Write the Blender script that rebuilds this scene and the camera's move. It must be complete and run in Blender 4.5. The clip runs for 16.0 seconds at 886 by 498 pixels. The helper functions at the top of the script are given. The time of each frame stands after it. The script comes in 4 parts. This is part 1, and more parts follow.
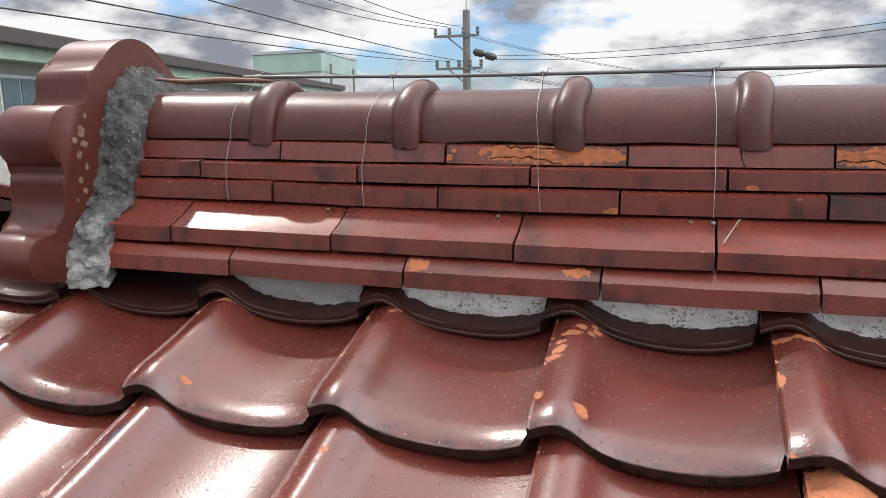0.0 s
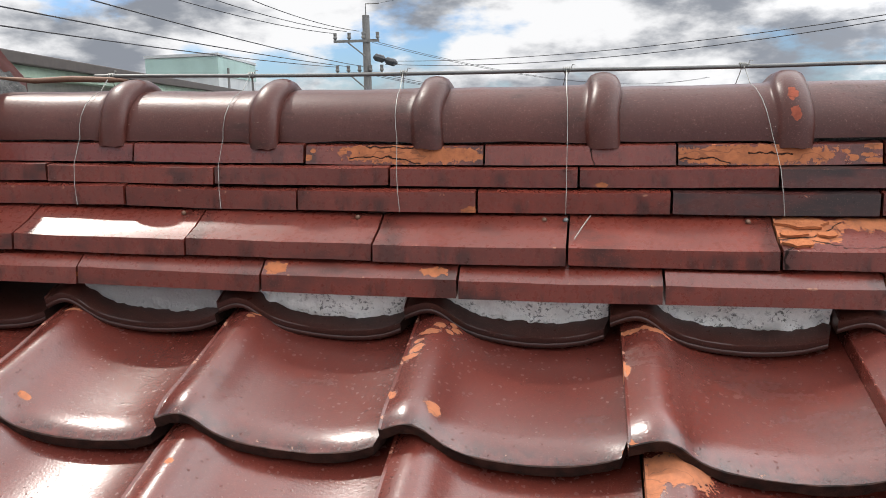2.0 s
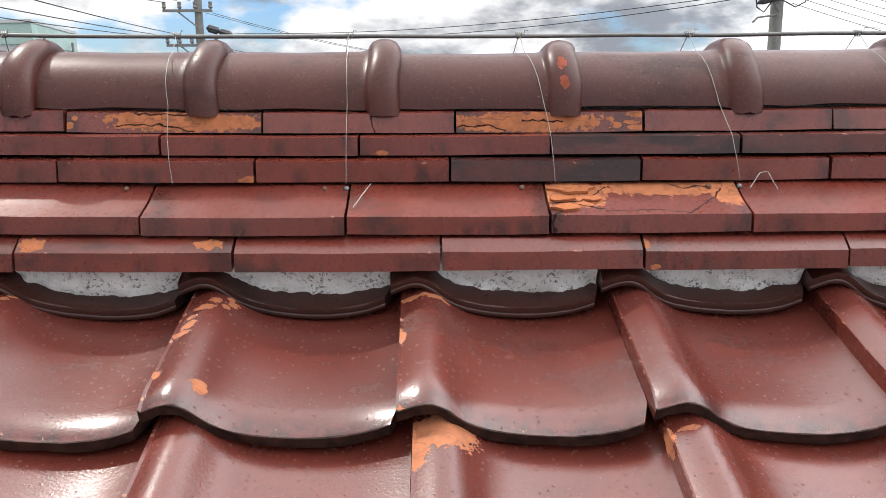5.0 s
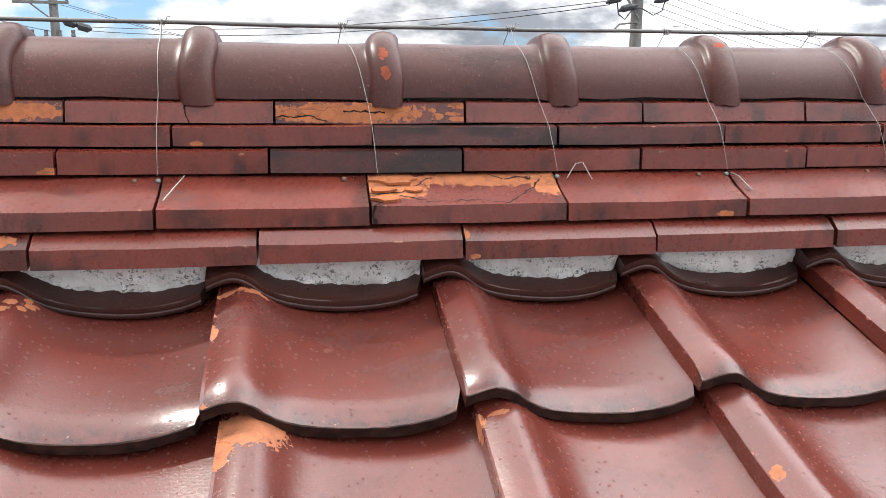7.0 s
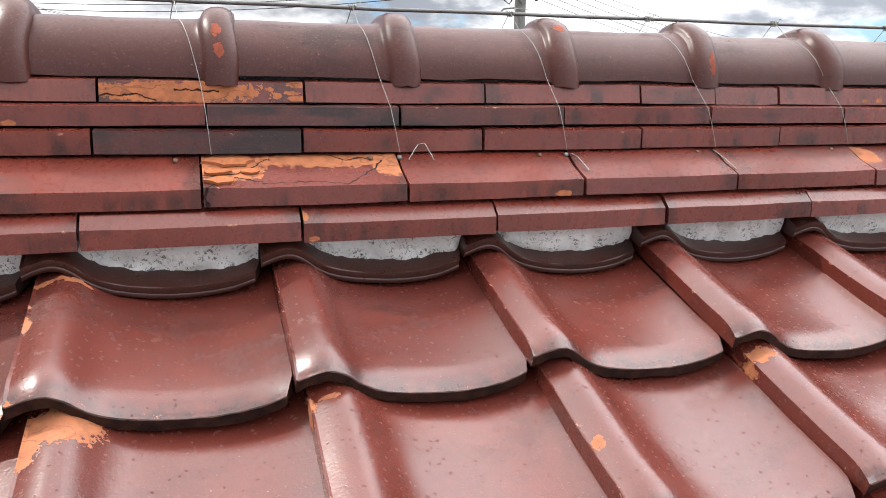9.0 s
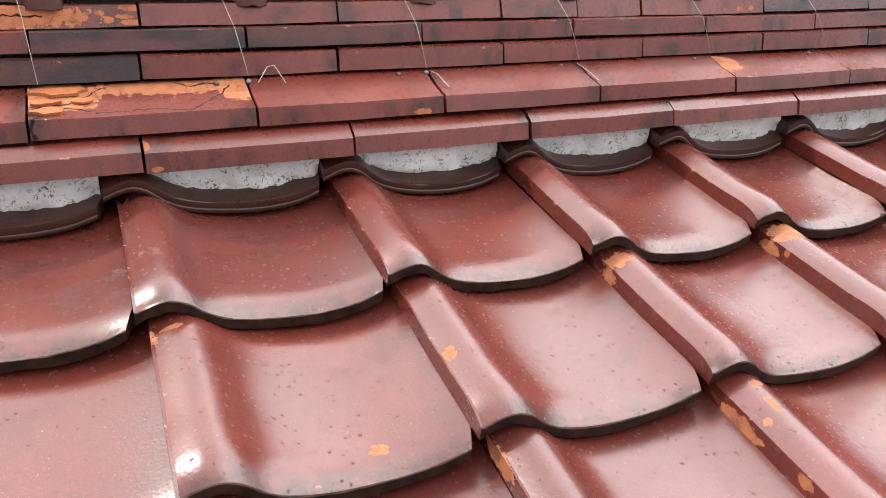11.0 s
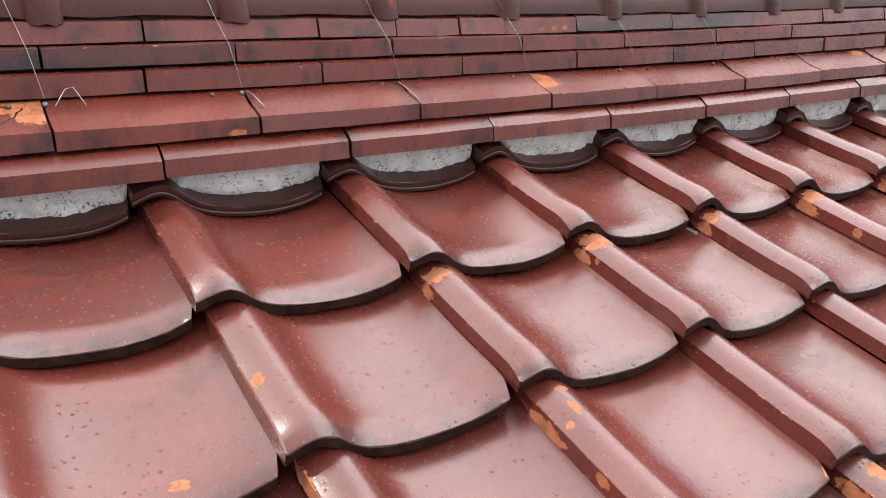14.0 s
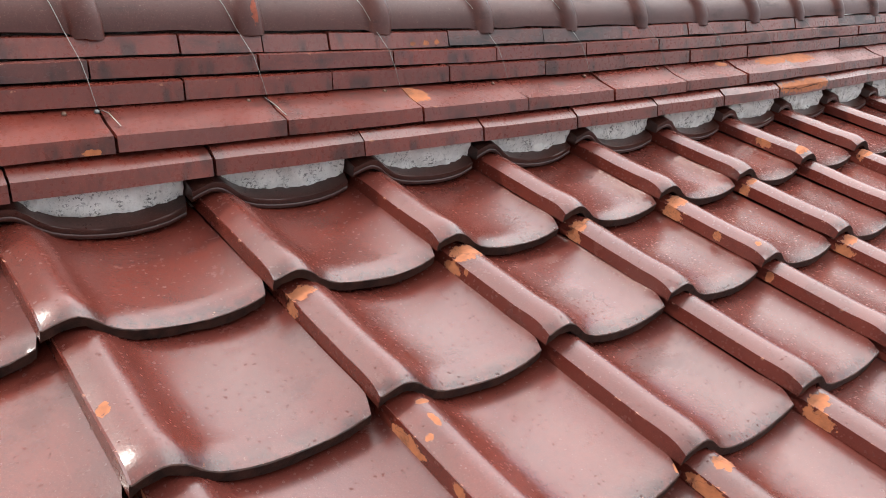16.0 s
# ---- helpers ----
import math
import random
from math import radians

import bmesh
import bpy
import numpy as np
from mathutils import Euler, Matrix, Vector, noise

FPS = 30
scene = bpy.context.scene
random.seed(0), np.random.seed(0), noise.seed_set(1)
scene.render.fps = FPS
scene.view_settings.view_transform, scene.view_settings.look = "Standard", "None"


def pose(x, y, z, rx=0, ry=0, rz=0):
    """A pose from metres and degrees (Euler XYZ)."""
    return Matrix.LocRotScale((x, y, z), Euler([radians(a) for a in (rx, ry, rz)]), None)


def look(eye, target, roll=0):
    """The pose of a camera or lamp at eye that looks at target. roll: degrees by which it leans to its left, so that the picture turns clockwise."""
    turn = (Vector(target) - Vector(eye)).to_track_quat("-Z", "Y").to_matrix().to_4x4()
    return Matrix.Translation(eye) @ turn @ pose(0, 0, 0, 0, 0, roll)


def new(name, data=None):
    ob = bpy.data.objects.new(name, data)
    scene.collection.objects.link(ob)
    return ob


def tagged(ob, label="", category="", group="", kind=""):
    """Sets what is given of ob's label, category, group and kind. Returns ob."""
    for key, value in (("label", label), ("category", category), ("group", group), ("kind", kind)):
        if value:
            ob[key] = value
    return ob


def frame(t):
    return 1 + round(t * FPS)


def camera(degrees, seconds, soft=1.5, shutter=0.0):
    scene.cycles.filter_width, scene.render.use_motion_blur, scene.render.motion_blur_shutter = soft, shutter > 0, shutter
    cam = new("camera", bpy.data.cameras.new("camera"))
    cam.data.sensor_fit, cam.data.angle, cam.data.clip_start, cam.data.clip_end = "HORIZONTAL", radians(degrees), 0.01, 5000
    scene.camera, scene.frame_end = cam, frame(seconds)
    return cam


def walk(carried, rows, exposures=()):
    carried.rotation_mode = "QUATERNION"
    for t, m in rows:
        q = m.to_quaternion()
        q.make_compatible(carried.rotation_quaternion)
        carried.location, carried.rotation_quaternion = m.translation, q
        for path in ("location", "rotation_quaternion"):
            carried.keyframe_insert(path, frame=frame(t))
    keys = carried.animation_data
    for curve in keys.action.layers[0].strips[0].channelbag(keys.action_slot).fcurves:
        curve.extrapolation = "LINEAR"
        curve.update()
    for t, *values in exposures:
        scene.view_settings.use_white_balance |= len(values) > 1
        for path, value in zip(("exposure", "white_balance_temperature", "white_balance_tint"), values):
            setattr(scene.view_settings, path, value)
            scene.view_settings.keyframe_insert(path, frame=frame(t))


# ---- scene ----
cam = camera(59.1, 16.0, soft=0.9)
PATH = [
    (0, (0.051, 0.007, 0.599), (-0.541, 1.886, 0.25), -0.9),
    (0.5, (0.067, 0.01, 0.599), (-0.471, 1.906, 0.257), -0.7),
    (1, (0.08, 0.014, 0.598), (-0.394, 1.928, 0.262), -0.7),
    (1.5, (0.095, 0.021, 0.592), (-0.317, 1.95, 0.259), -0.6),
    (2, (0.111, 0.028, 0.59), (-0.249, 1.965, 0.251), -0.9),
    (2.5, (0.125, 0.03, 0.586), (-0.183, 1.976, 0.244), -0.8),
    (3, (0.138, 0.034, 0.586), (-0.117, 1.987, 0.235), -0.7),
    (3.5, (0.146, 0.037, 0.582), (-0.053, 1.994, 0.223), -0.7),
    (4, (0.162, 0.041, 0.577), (0.025, 2.002, 0.21), -0.4),
    (4.2, (0.174, 0.044, 0.577), (0.063, 2.006, 0.202), -0.6),
    (6.3, (0.237, 0.052, 0.57), (0.465, 1.995, 0.156), 0.4),
    (6.5, (0.254, 0.051, 0.566), (0.5, 1.995, 0.165), 0.1),
    (7, (0.271, 0.053, 0.563), (0.598, 1.985, 0.165), 0.4),
    (7.5, (0.288, 0.051, 0.565), (0.698, 1.965, 0.153), 0.6),
    (8, (0.307, 0.049, 0.564), (0.786, 1.945, 0.147), 0.8),
    (8.5, (0.322, 0.047, 0.56), (0.86, 1.927, 0.139), 1.0),
    (9, (0.337, 0.046, 0.56), (0.928, 1.906, 0.124), 1.1),
    (9.5, (0.352, 0.043, 0.555), (0.985, 1.885, 0.099), 0.7),
    (10, (0.373, 0.04, 0.539), (1.052, 1.853, 0.037), 0.2),
    (10.2, (0.386, 0.037, 0.533), (1.074, 1.839, 0.004), -0.2),
    (12.3, (0.438, 0.019, 0.521), (1.324, 1.717, -0.056), 0.0),
    (12.5, (0.44, 0.021, 0.523), (1.348, 1.706, -0.057), 0.3),
    (13, (0.456, 0.012, 0.522), (1.403, 1.681, -0.044), -0.2),
    (13.5, (0.467, 0.002, 0.529), (1.46, 1.646, -0.027), -0.5),
    (14, (0.483, -0.008, 0.534), (1.52, 1.614, -0.01), -0.7),
    (14.5, (0.498, -0.015, 0.532), (1.588, 1.571, -0.009), -0.4),
    (15, (0.506, -0.023, 0.534), (1.65, 1.529, 0.0), -0.2),
    (15.5, (0.518, -0.035, 0.54), (1.699, 1.49, 0.011), -0.5),
    (16, (0.533, -0.049, 0.543), (1.748, 1.45, 0.017), -0.8),
]
EXPOSURES = [(0.0, 0.17), (4.0, 0.22), (6.5, 0.46), (9.0, 0.55), (12.5, 0.80), (13.2, 0.74), (14.0, 0.50), (16.0, 0.40)]
walk(cam, [(t, look(eye, target, roll)) for t, eye, target, roll in PATH], EXPOSURES)

# ---- sky and sun ----
SUN_FROM = Vector((-0.66, 0.40, 1.0)).normalized()
GROUND_Z = -5.4


def node(nt, kind, inputs=()):
    n = nt.nodes.new(kind)
    for key, value in dict(inputs).items():
        if isinstance(value, bpy.types.NodeSocket):
            nt.links.new(value, n.inputs[key])
        else:
            n.inputs[key].default_value = value
    return n


def maths(nt, op, a, b=None, c=None):
    n = nt.nodes.new("ShaderNodeMath")
    n.operation = op
    for i, value in enumerate((a, b, c)):
        if value is None:
            continue
        if isinstance(value, bpy.types.NodeSocket):
            nt.links.new(value, n.inputs[i])
        else:
            n.inputs[i].default_value = value
    return n.outputs[0]


def vmath(nt, op, a, b=None):
    n = nt.nodes.new("ShaderNodeVectorMath")
    n.operation = op
    for i, value in enumerate((a, b)):
        if value is None:
            continue
        if isinstance(value, bpy.types.NodeSocket):
            nt.links.new(value, n.inputs[i])
        else:
            n.inputs[i].default_value = value
    return n.outputs["Value"] if op in ("LENGTH", "DISTANCE", "DOT_PRODUCT") else n.outputs[0]


def noise_of(nt, vec, scale, detail=4.0, rough=0.55):
    return node(nt, "ShaderNodeTexNoise", {"Vector": vec, "Scale": scale, "Detail": detail, "Roughness": rough}).outputs[0]


def ramp(nt, fac, a, b, smooth=True):
    n = node(nt, "ShaderNodeMapRange", {"Value": fac, "From Min": a, "From Max": b})
    n.interpolation_type = "SMOOTHSTEP" if smooth else "LINEAR"
    return n.outputs[0]


def mix(nt, fac, a, b, blend="MIX"):
    n = nt.nodes.new("ShaderNodeMix")
    n.data_type, n.blend_type = "RGBA", blend
    for sock, value in ((n.inputs[0], fac), (n.inputs[6], a), (n.inputs[7], b)):
        if isinstance(value, bpy.types.NodeSocket):
            nt.links.new(value, sock)
        elif isinstance(value, (int, float)):
            sock.default_value = value
        else:
            sock.default_value = (*value[:3], 1)
    return n.outputs[2]


world = bpy.data.worlds.new("sky")
scene.world = world
world.use_nodes = True
wt = world.node_tree
wt.nodes.clear()
sky = wt.nodes.new("ShaderNodeTexSky")
sky.sky_type, sky.sun_disc = "NISHITA", False
sky.sun_elevation = math.asin(SUN_FROM.z)
sky.sun_rotation = math.atan2(SUN_FROM.x, SUN_FROM.y)
way = node(wt, "ShaderNodeTexCoord").outputs["Generated"]
split = node(wt, "ShaderNodeSeparateXYZ", {"Vector": way})
field = vmath(wt, "MULTIPLY", vmath(wt, "ADD", way, (0.35, 0.1, 0.0)), (1.0, 1.0, 2.3))
cover = noise_of(wt, field, 3.6, 10.0, 0.55)
shade = noise_of(wt, vmath(wt, "ADD", field, (3.1, 1.7, 0.45)), 5.0, 9.0, 0.56)
blue = vmath(wt, "MULTIPLY", sky.outputs[0], (0.060, 0.082, 0.115))
cloud = mix(wt, ramp(wt, shade, 0.40, 0.56), (0.25, 0.27, 0.31), (0.86, 0.86, 0.87))
dome = mix(wt, ramp(wt, cover, 0.39, 0.47), blue, cloud)
# thin bright cloud high up, brightest ahead to the right, mirrored in the pans
high = ramp(wt, split.outputs[2], 0.18, 0.62)
toward = ramp(wt, vmath(wt, "DOT_PRODUCT", way, (0.46, 0.43, 0.78)), 0.2, 0.97)
gain = maths(wt, "ADD", 1.0, maths(wt, "MULTIPLY", high, maths(wt, "ADD", 0.05, maths(wt, "MULTIPLY", toward, 1.9))))
# unseen sky behind the camera brightened, added as fill for the ridge fronts
facing = ramp(wt, vmath(wt, "DOT_PRODUCT", way, (0.15, -0.94, 0.30)), -0.1, 0.9)
gain = maths(wt, "MULTIPLY", gain, maths(wt, "ADD", 1.0, maths(wt, "MULTIPLY", facing, 0.45)))
# brighter cloud low over the far end of the ridge
gain = maths(wt, "MULTIPLY", gain, maths(wt, "ADD", 1.0, maths(wt, "MULTIPLY", ramp(wt, split.outputs[0], 0.08, 0.5), 0.45)))
dome = mix(wt, maths(wt, "MULTIPLY", high, 0.65), dome, (0.91, 0.905, 0.90))
dome = vmath(wt, "MULTIPLY", dome, node(wt, "ShaderNodeCombineXYZ", {"X": gain, "Y": gain, "Z": gain}).outputs[0])
# glow of the thin cloud round the sun
veil = maths(wt, "POWER", ramp(wt, vmath(wt, "DOT_PRODUCT", way, tuple(SUN_FROM)), 0.90, 1.0, False), 1.6)
veil = maths(wt, "MULTIPLY", veil, 1.2)
dome = vmath(wt, "ADD", dome, node(wt, "ShaderNodeCombineXYZ", {"X": veil, "Y": maths(wt, "MULTIPLY", veil, 0.97), "Z": maths(wt, "MULTIPLY", veil, 0.92)}).outputs[0])
back = node(wt, "ShaderNodeBackground", {"Color": dome, "Strength": 1.0})
wout = node(wt, "ShaderNodeOutputWorld", {"Surface": back.outputs[0]})

sun_data = bpy.data.lights.new("sun", "SUN")
sun_data.energy, sun_data.angle, sun_data.color = 2.35, radians(1.3), (1.0, 0.94, 0.86)
sun = new("sun", sun_data)
sun.matrix_world = look(SUN_FROM * 60, (0, 0, 0))


# ---- materials ----
def material(name):
    m = bpy.data.materials.new(name)
    m.use_nodes = True
    nt = m.node_tree
    nt.nodes.clear()
    bsdf = nt.nodes.new("ShaderNodeBsdfPrincipled")
    node(nt, "ShaderNodeOutputMaterial", {"Surface": bsdf.outputs[0]})
    coord = nt.nodes.new("ShaderNodeTexCoord")
    rnd = nt.nodes.new("ShaderNodeObjectInfo").outputs["Random"]
    shift = node(nt, "ShaderNodeCombineXYZ", {"X": maths(nt, "MULTIPLY", rnd, 37.0), "Y": maths(nt, "MULTIPLY", rnd, 91.0), "Z": maths(nt, "MULTIPLY", rnd, 17.0)}).outputs[0]
    vec = vmath(nt, "ADD", coord.outputs["Object"], shift)
    return m, nt, bsdf, coord.outputs["Object"], vec, rnd


def bump(nt, bsdf, height, strength, distance=0.002):
    b = node(nt, "ShaderNodeBump", {"Height": height, "Strength": strength, "Distance": distance})
    nt.links.new(b.outputs[0], bsdf.inputs["Normal"])


def chip_field(nt, obj, vec, chips):
    """Smallest ragged distance to a list of ellipsoids (x, y, z, rx, ry, rz) in the piece's own space."""
    rag = maths(nt, "MULTIPLY", maths(nt, "SUBTRACT", noise_of(nt, vec, 120.0, 5.0, 0.65), 0.5), 2.0)
    field = None
    for x, y, z, rx, ry, rz in chips:
        away = vmath(nt, "LENGTH", vmath(nt, "DIVIDE", vmath(nt, "SUBTRACT", obj, (x, y, z)), (rx, ry, rz)))
        field = away if field is None else maths(nt, "MINIMUM", field, away)
    return maths(nt, "ADD", field, rag)


def crack_field(nt, obj, vec, lines, flat):
    """Distance to a few cracks, each a chain of points in the piece's own (x, y) or (x, z) plane."""
    mask = (1, 1, 0) if flat == "xy" else (1, 0, 1)
    sway = vmath(nt, "MULTIPLY", vmath(nt, "SUBTRACT", node(nt, "ShaderNodeTexNoise", {"Vector": vec, "Scale": 70.0, "Detail": 4.0}).outputs[1], (0.5, 0.5, 0.5)), (0.012, 0.012, 0.012))
    p = vmath(nt, "MULTIPLY", vmath(nt, "ADD", obj, sway), mask)
    field = None
    for line in lines:
        for (x0, w0), (x1, w1) in zip(line, line[1:]):
            a = Vector((x0, w0, 0)) if flat == "xy" else Vector((x0, 0, w0))
            b = Vector((x1, w1, 0)) if flat == "xy" else Vector((x1, 0, w1))
            pa = vmath(nt, "SUBTRACT", p, tuple(a))
            h = maths(nt, "DIVIDE", vmath(nt, "DOT_PRODUCT", pa, tuple(b - a)), (b - a).length_squared)
            h = maths(nt, "MINIMUM", maths(nt, "MAXIMUM", h, 0.0), 1.0)
            hv = node(nt, "ShaderNodeCombineXYZ", {"X": h, "Y": h, "Z": h}).outputs[0]
            away = vmath(nt, "LENGTH", vmath(nt, "SUBTRACT", pa, vmath(nt, "MULTIPLY", hv, tuple(b - a))))
            field = away if field is None else maths(nt, "MINIMUM", field, away)
    return field


def glaze(name, base=(0.154, 0.0295, 0.0195), dark=(0.044, 0.013, 0.0095), rough=0.19, ior=1.66, grain=0.18, soot_shade=0.0, pits=1.0, soot=0.35, reach=0.54, chips=(), cracks=(), marks=(), flat="xz", wear="", orange=(0.40, 0.130, 0.048)):
    """Red-brown salt glaze with tone shifts, soot, pin holes and, where given, flaked patches of bare clay."""
    m, nt, bsdf, obj, vec, rnd = material(name)
    tone = noise_of(nt, vec, 9.0, 5.0, 0.6)
    fine = noise_of(nt, vec, 120.0, 4.0, 0.6)
    col = mix(nt, ramp(nt, tone, 0.35, 0.7), base, [c * 0.72 for c in base])
    col = mix(nt, maths(nt, "MULTIPLY", rnd, 0.6), col, [base[0] * 0.68, base[1] * 0.80, base[2] * 0.95])
    smoke = maths(nt, "MULTIPLY", ramp(nt, noise_of(nt, vmath(nt, "MULTIPLY", vec, (0.6, 1.0, 1.6)), 11.0, 6.0, 0.65), reach, reach + 0.18), soot)
    col = mix(nt, smoke, col, [c * 0.35 for c in dark])
    col = mix(nt, maths(nt, "MULTIPLY", fine, 0.42), col, dark)
    if soot_shade:
        # soot streaks plus painted shade low on the front faces; soot at tile ends
        run = ramp(nt, noise_of(nt, vmath(nt, "MULTIPLY", vec, (1.0, 0.3, 0.22)), 30.0, 5.0, 0.65), 0.50, 0.68)
        low = maths(nt, "SUBTRACT", 1.0, ramp(nt, node(nt, "ShaderNodeSeparateXYZ", {"Vector": obj}).outputs[2], 0.010, 0.026))
        col = mix(nt, maths(nt, "MULTIPLY", maths(nt, "MULTIPLY", run, low), soot_shade), col, [c * 0.4 for c in dark])
        reach_in = ramp(nt, maths(nt, "ABSOLUTE", maths(nt, "SUBTRACT", node(nt, "ShaderNodeSeparateXYZ", {"Vector": obj}).outputs[0], 0.126)), 0.060, 0.126)
        ends = ramp(nt, maths(nt, "ADD", noise_of(nt, vmath(nt, "MULTIPLY", vec, (1.0, 0.5, 0.5)), 16.0, 6.0, 0.7), maths(nt, "MULTIPLY", reach_in, 0.16)), 0.60, 0.76)
        col = mix(nt, maths(nt, "MULTIPLY", ends, 0.85 * soot_shade), col, [c * 0.4 for c in dark])
    drift = vmath(nt, "MULTIPLY", vmath(nt, "SUBTRACT", node(nt, "ShaderNodeTexNoise", {"Vector": vec, "Scale": 210.0, "Detail": 2.0}).outputs[1], (0.5, 0.5, 0.5)), (0.005, 0.005, 0.005))
    bent = vmath(nt, "ADD", vec, drift)
    cells = node(nt, "ShaderNodeTexVoronoi", {"Vector": bent, "Scale": 125.0, "Randomness": 1.0})
    hole = maths(nt, "MULTIPLY", maths(nt, "SUBTRACT", 1.0, ramp(nt, maths(nt, "DIVIDE", cells.outputs["Distance"], maths(nt, "ADD", 0.35, noise_of(nt, vec, 60.0, 2.0, 0.5))), 0.05, 0.34)), ramp(nt, node(nt, "ShaderNodeSeparateColor", {"Color": cells.outputs["Color"]}).outputs[0], 0.52, 0.62))
    hole = maths(nt, "MULTIPLY", hole, maths(nt, "MULTIPLY", pits, ramp(nt, noise_of(nt, vec, 7.0, 2.0, 0.5), 0.32, 0.52)))
    col = mix(nt, maths(nt, "MULTIPLY", hole, 0.30), col, [c * 0.5 for c in dark])
    dust = ramp(nt, noise_of(nt, vec, 24.0, 6.0, 0.7), 0.60, 0.80)
    col = mix(nt, maths(nt, "MULTIPLY", dust, 0.20), col, (0.25, 0.12, 0.09))
    blobs = node(nt, "ShaderNodeTexVoronoi", {"Vector": bent, "Scale": 46.0, "Randomness": 1.0})
    blister = maths(nt, "MULTIPLY", maths(nt, "SUBTRACT", 1.0, ramp(nt, blobs.outputs["Distance"], 0.02, 0.11)), ramp(nt, node(nt, "ShaderNodeSeparateColor", {"Color": blobs.outputs["Color"]}).outputs[2], 0.68, 0.74))
    blister = maths(nt, "MULTIPLY", blister, pits)
    col = mix(nt, maths(nt, "MULTIPLY", blister, 0.35), col, [c * 0.5 for c in dark])
    specks = node(nt, "ShaderNodeTexVoronoi", {"Vector": vec, "Scale": 75.0, "Randomness": 1.0})
    speck = maths(nt, "MULTIPLY", maths(nt, "SUBTRACT", 1.0, ramp(nt, specks.outputs["Distance"], 0.03, 0.09)), ramp(nt, node(nt, "ShaderNodeSeparateColor", {"Color": specks.outputs["Color"]}).outputs[1], 0.74, 0.78))
    col = mix(nt, maths(nt, "MULTIPLY", speck, 0.4), col, (0.42, 0.33, 0.28))
    grit = noise_of(nt, vec, 420.0, 3.0, 0.7)
    col = mix(nt, maths(nt, "MULTIPLY", ramp(nt, grit, 0.50, 0.72), 0.45), col, [c * 0.6 for c in dark])
    col = mix(nt, maths(nt, "MULTIPLY", ramp(nt, noise_of(nt, vec, 520.0, 2.0, 0.6), 0.60, 0.72), 0.22), col, (0.36, 0.20, 0.16))
    if wear == "left":
        # grime held by the front lip
        lipside = maths(nt, "SUBTRACT", 1.0, ramp(nt, node(nt, "ShaderNodeSeparateXYZ", {"Vector": obj}).outputs[1], 0.001, 0.026))
        held = maths(nt, "MULTIPLY", lipside, ramp(nt, noise_of(nt, vec, 45.0, 5.0, 0.7), 0.36, 0.60))
        col = mix(nt, maths(nt, "MULTIPLY", held, 0.75), col, [c * 0.6 for c in dark])
    lines = noise_of(nt, vmath(nt, "MULTIPLY", vec, (9.0, 0.8, 3.0)), 26.0, 3.0, 0.6)
    col = mix(nt, maths(nt, "MULTIPLY", ramp(nt, lines, 0.64, 0.74), 0.08), col, (0.30, 0.16, 0.13))
    wave = noise_of(nt, vec, 34.0, 4.0, 0.6)
    peel = noise_of(nt, vec, 330.0, 2.0, 0.5)
    height = maths(nt, "ADD", maths(nt, "MULTIPLY", wave, 0.30), maths(nt, "ADD", maths(nt, "MULTIPLY", fine, 0.16), maths(nt, "ADD", maths(nt, "MULTIPLY", peel, 0.30), maths(nt, "MULTIPLY", grit, 0.10))))
    height = maths(nt, "SUBTRACT", height, maths(nt, "MULTIPLY", hole, 0.25))
    height = maths(nt, "ADD", height, maths(nt, "MULTIPLY", blister, 0.35))
    gloss = maths(nt, "ADD", rough, maths(nt, "ADD", maths(nt, "MULTIPLY", dust, 0.16), maths(nt, "MULTIPLY", smoke, 0.2)))
    gloss = maths(nt, "ADD", gloss, maths(nt, "MULTIPLY", fine, 0.10))
    if chips:
        field = chip_field(nt, obj, vec, chips)
        bare = maths(nt, "SUBTRACT", 1.0, ramp(nt, field, 0.94, 1.02))
        clay = mix(nt, ramp(nt, noise_of(nt, vec, 60.0, 5.0, 0.7), 0.35, 0.7), orange, [c * 0.62 for c in orange])
        crack = maths(nt, "SUBTRACT", 1.0, ramp(nt, maths(nt, "ABSOLUTE", maths(nt, "SUBTRACT", noise_of(nt, vmath(nt, "MULTIPLY", vec, (0.5, 1.0, 1.3)), 26.0, 3.0, 0.55), 0.5)), 0.004, 0.014))
        clay = mix(nt, maths(nt, "MULTIPLY", crack, 0.45), clay, (0.07, 0.025, 0.012))
        rim = maths(nt, "MULTIPLY", ramp(nt, field, 1.0, 1.04), maths(nt, "SUBTRACT", 1.0, ramp(nt, field, 1.05, 1.22)))
        col = mix(nt, maths(nt, "MULTIPLY", rim, 0.35), col, dark)
        col = mix(nt, bare, col, clay)
        gloss = maths(nt, "ADD", maths(nt, "MULTIPLY", gloss, maths(nt, "SUBTRACT", 1.0, bare)), maths(nt, "MULTIPLY", bare, 0.85))
        height = maths(nt, "SUBTRACT", height, maths(nt, "MULTIPLY", bare, 1.3))
        height = maths(nt, "SUBTRACT", height, maths(nt, "MULTIPLY", maths(nt, "MULTIPLY", bare, crack), 1.0))
    if marks:
        smear = maths(nt, "SUBTRACT", 1.0, ramp(nt, chip_field(nt, obj, vec, marks), 0.6, 1.1))
        col = mix(nt, maths(nt, "MULTIPLY", smear, 0.9), col, (0.02, 0.035, 0.075))
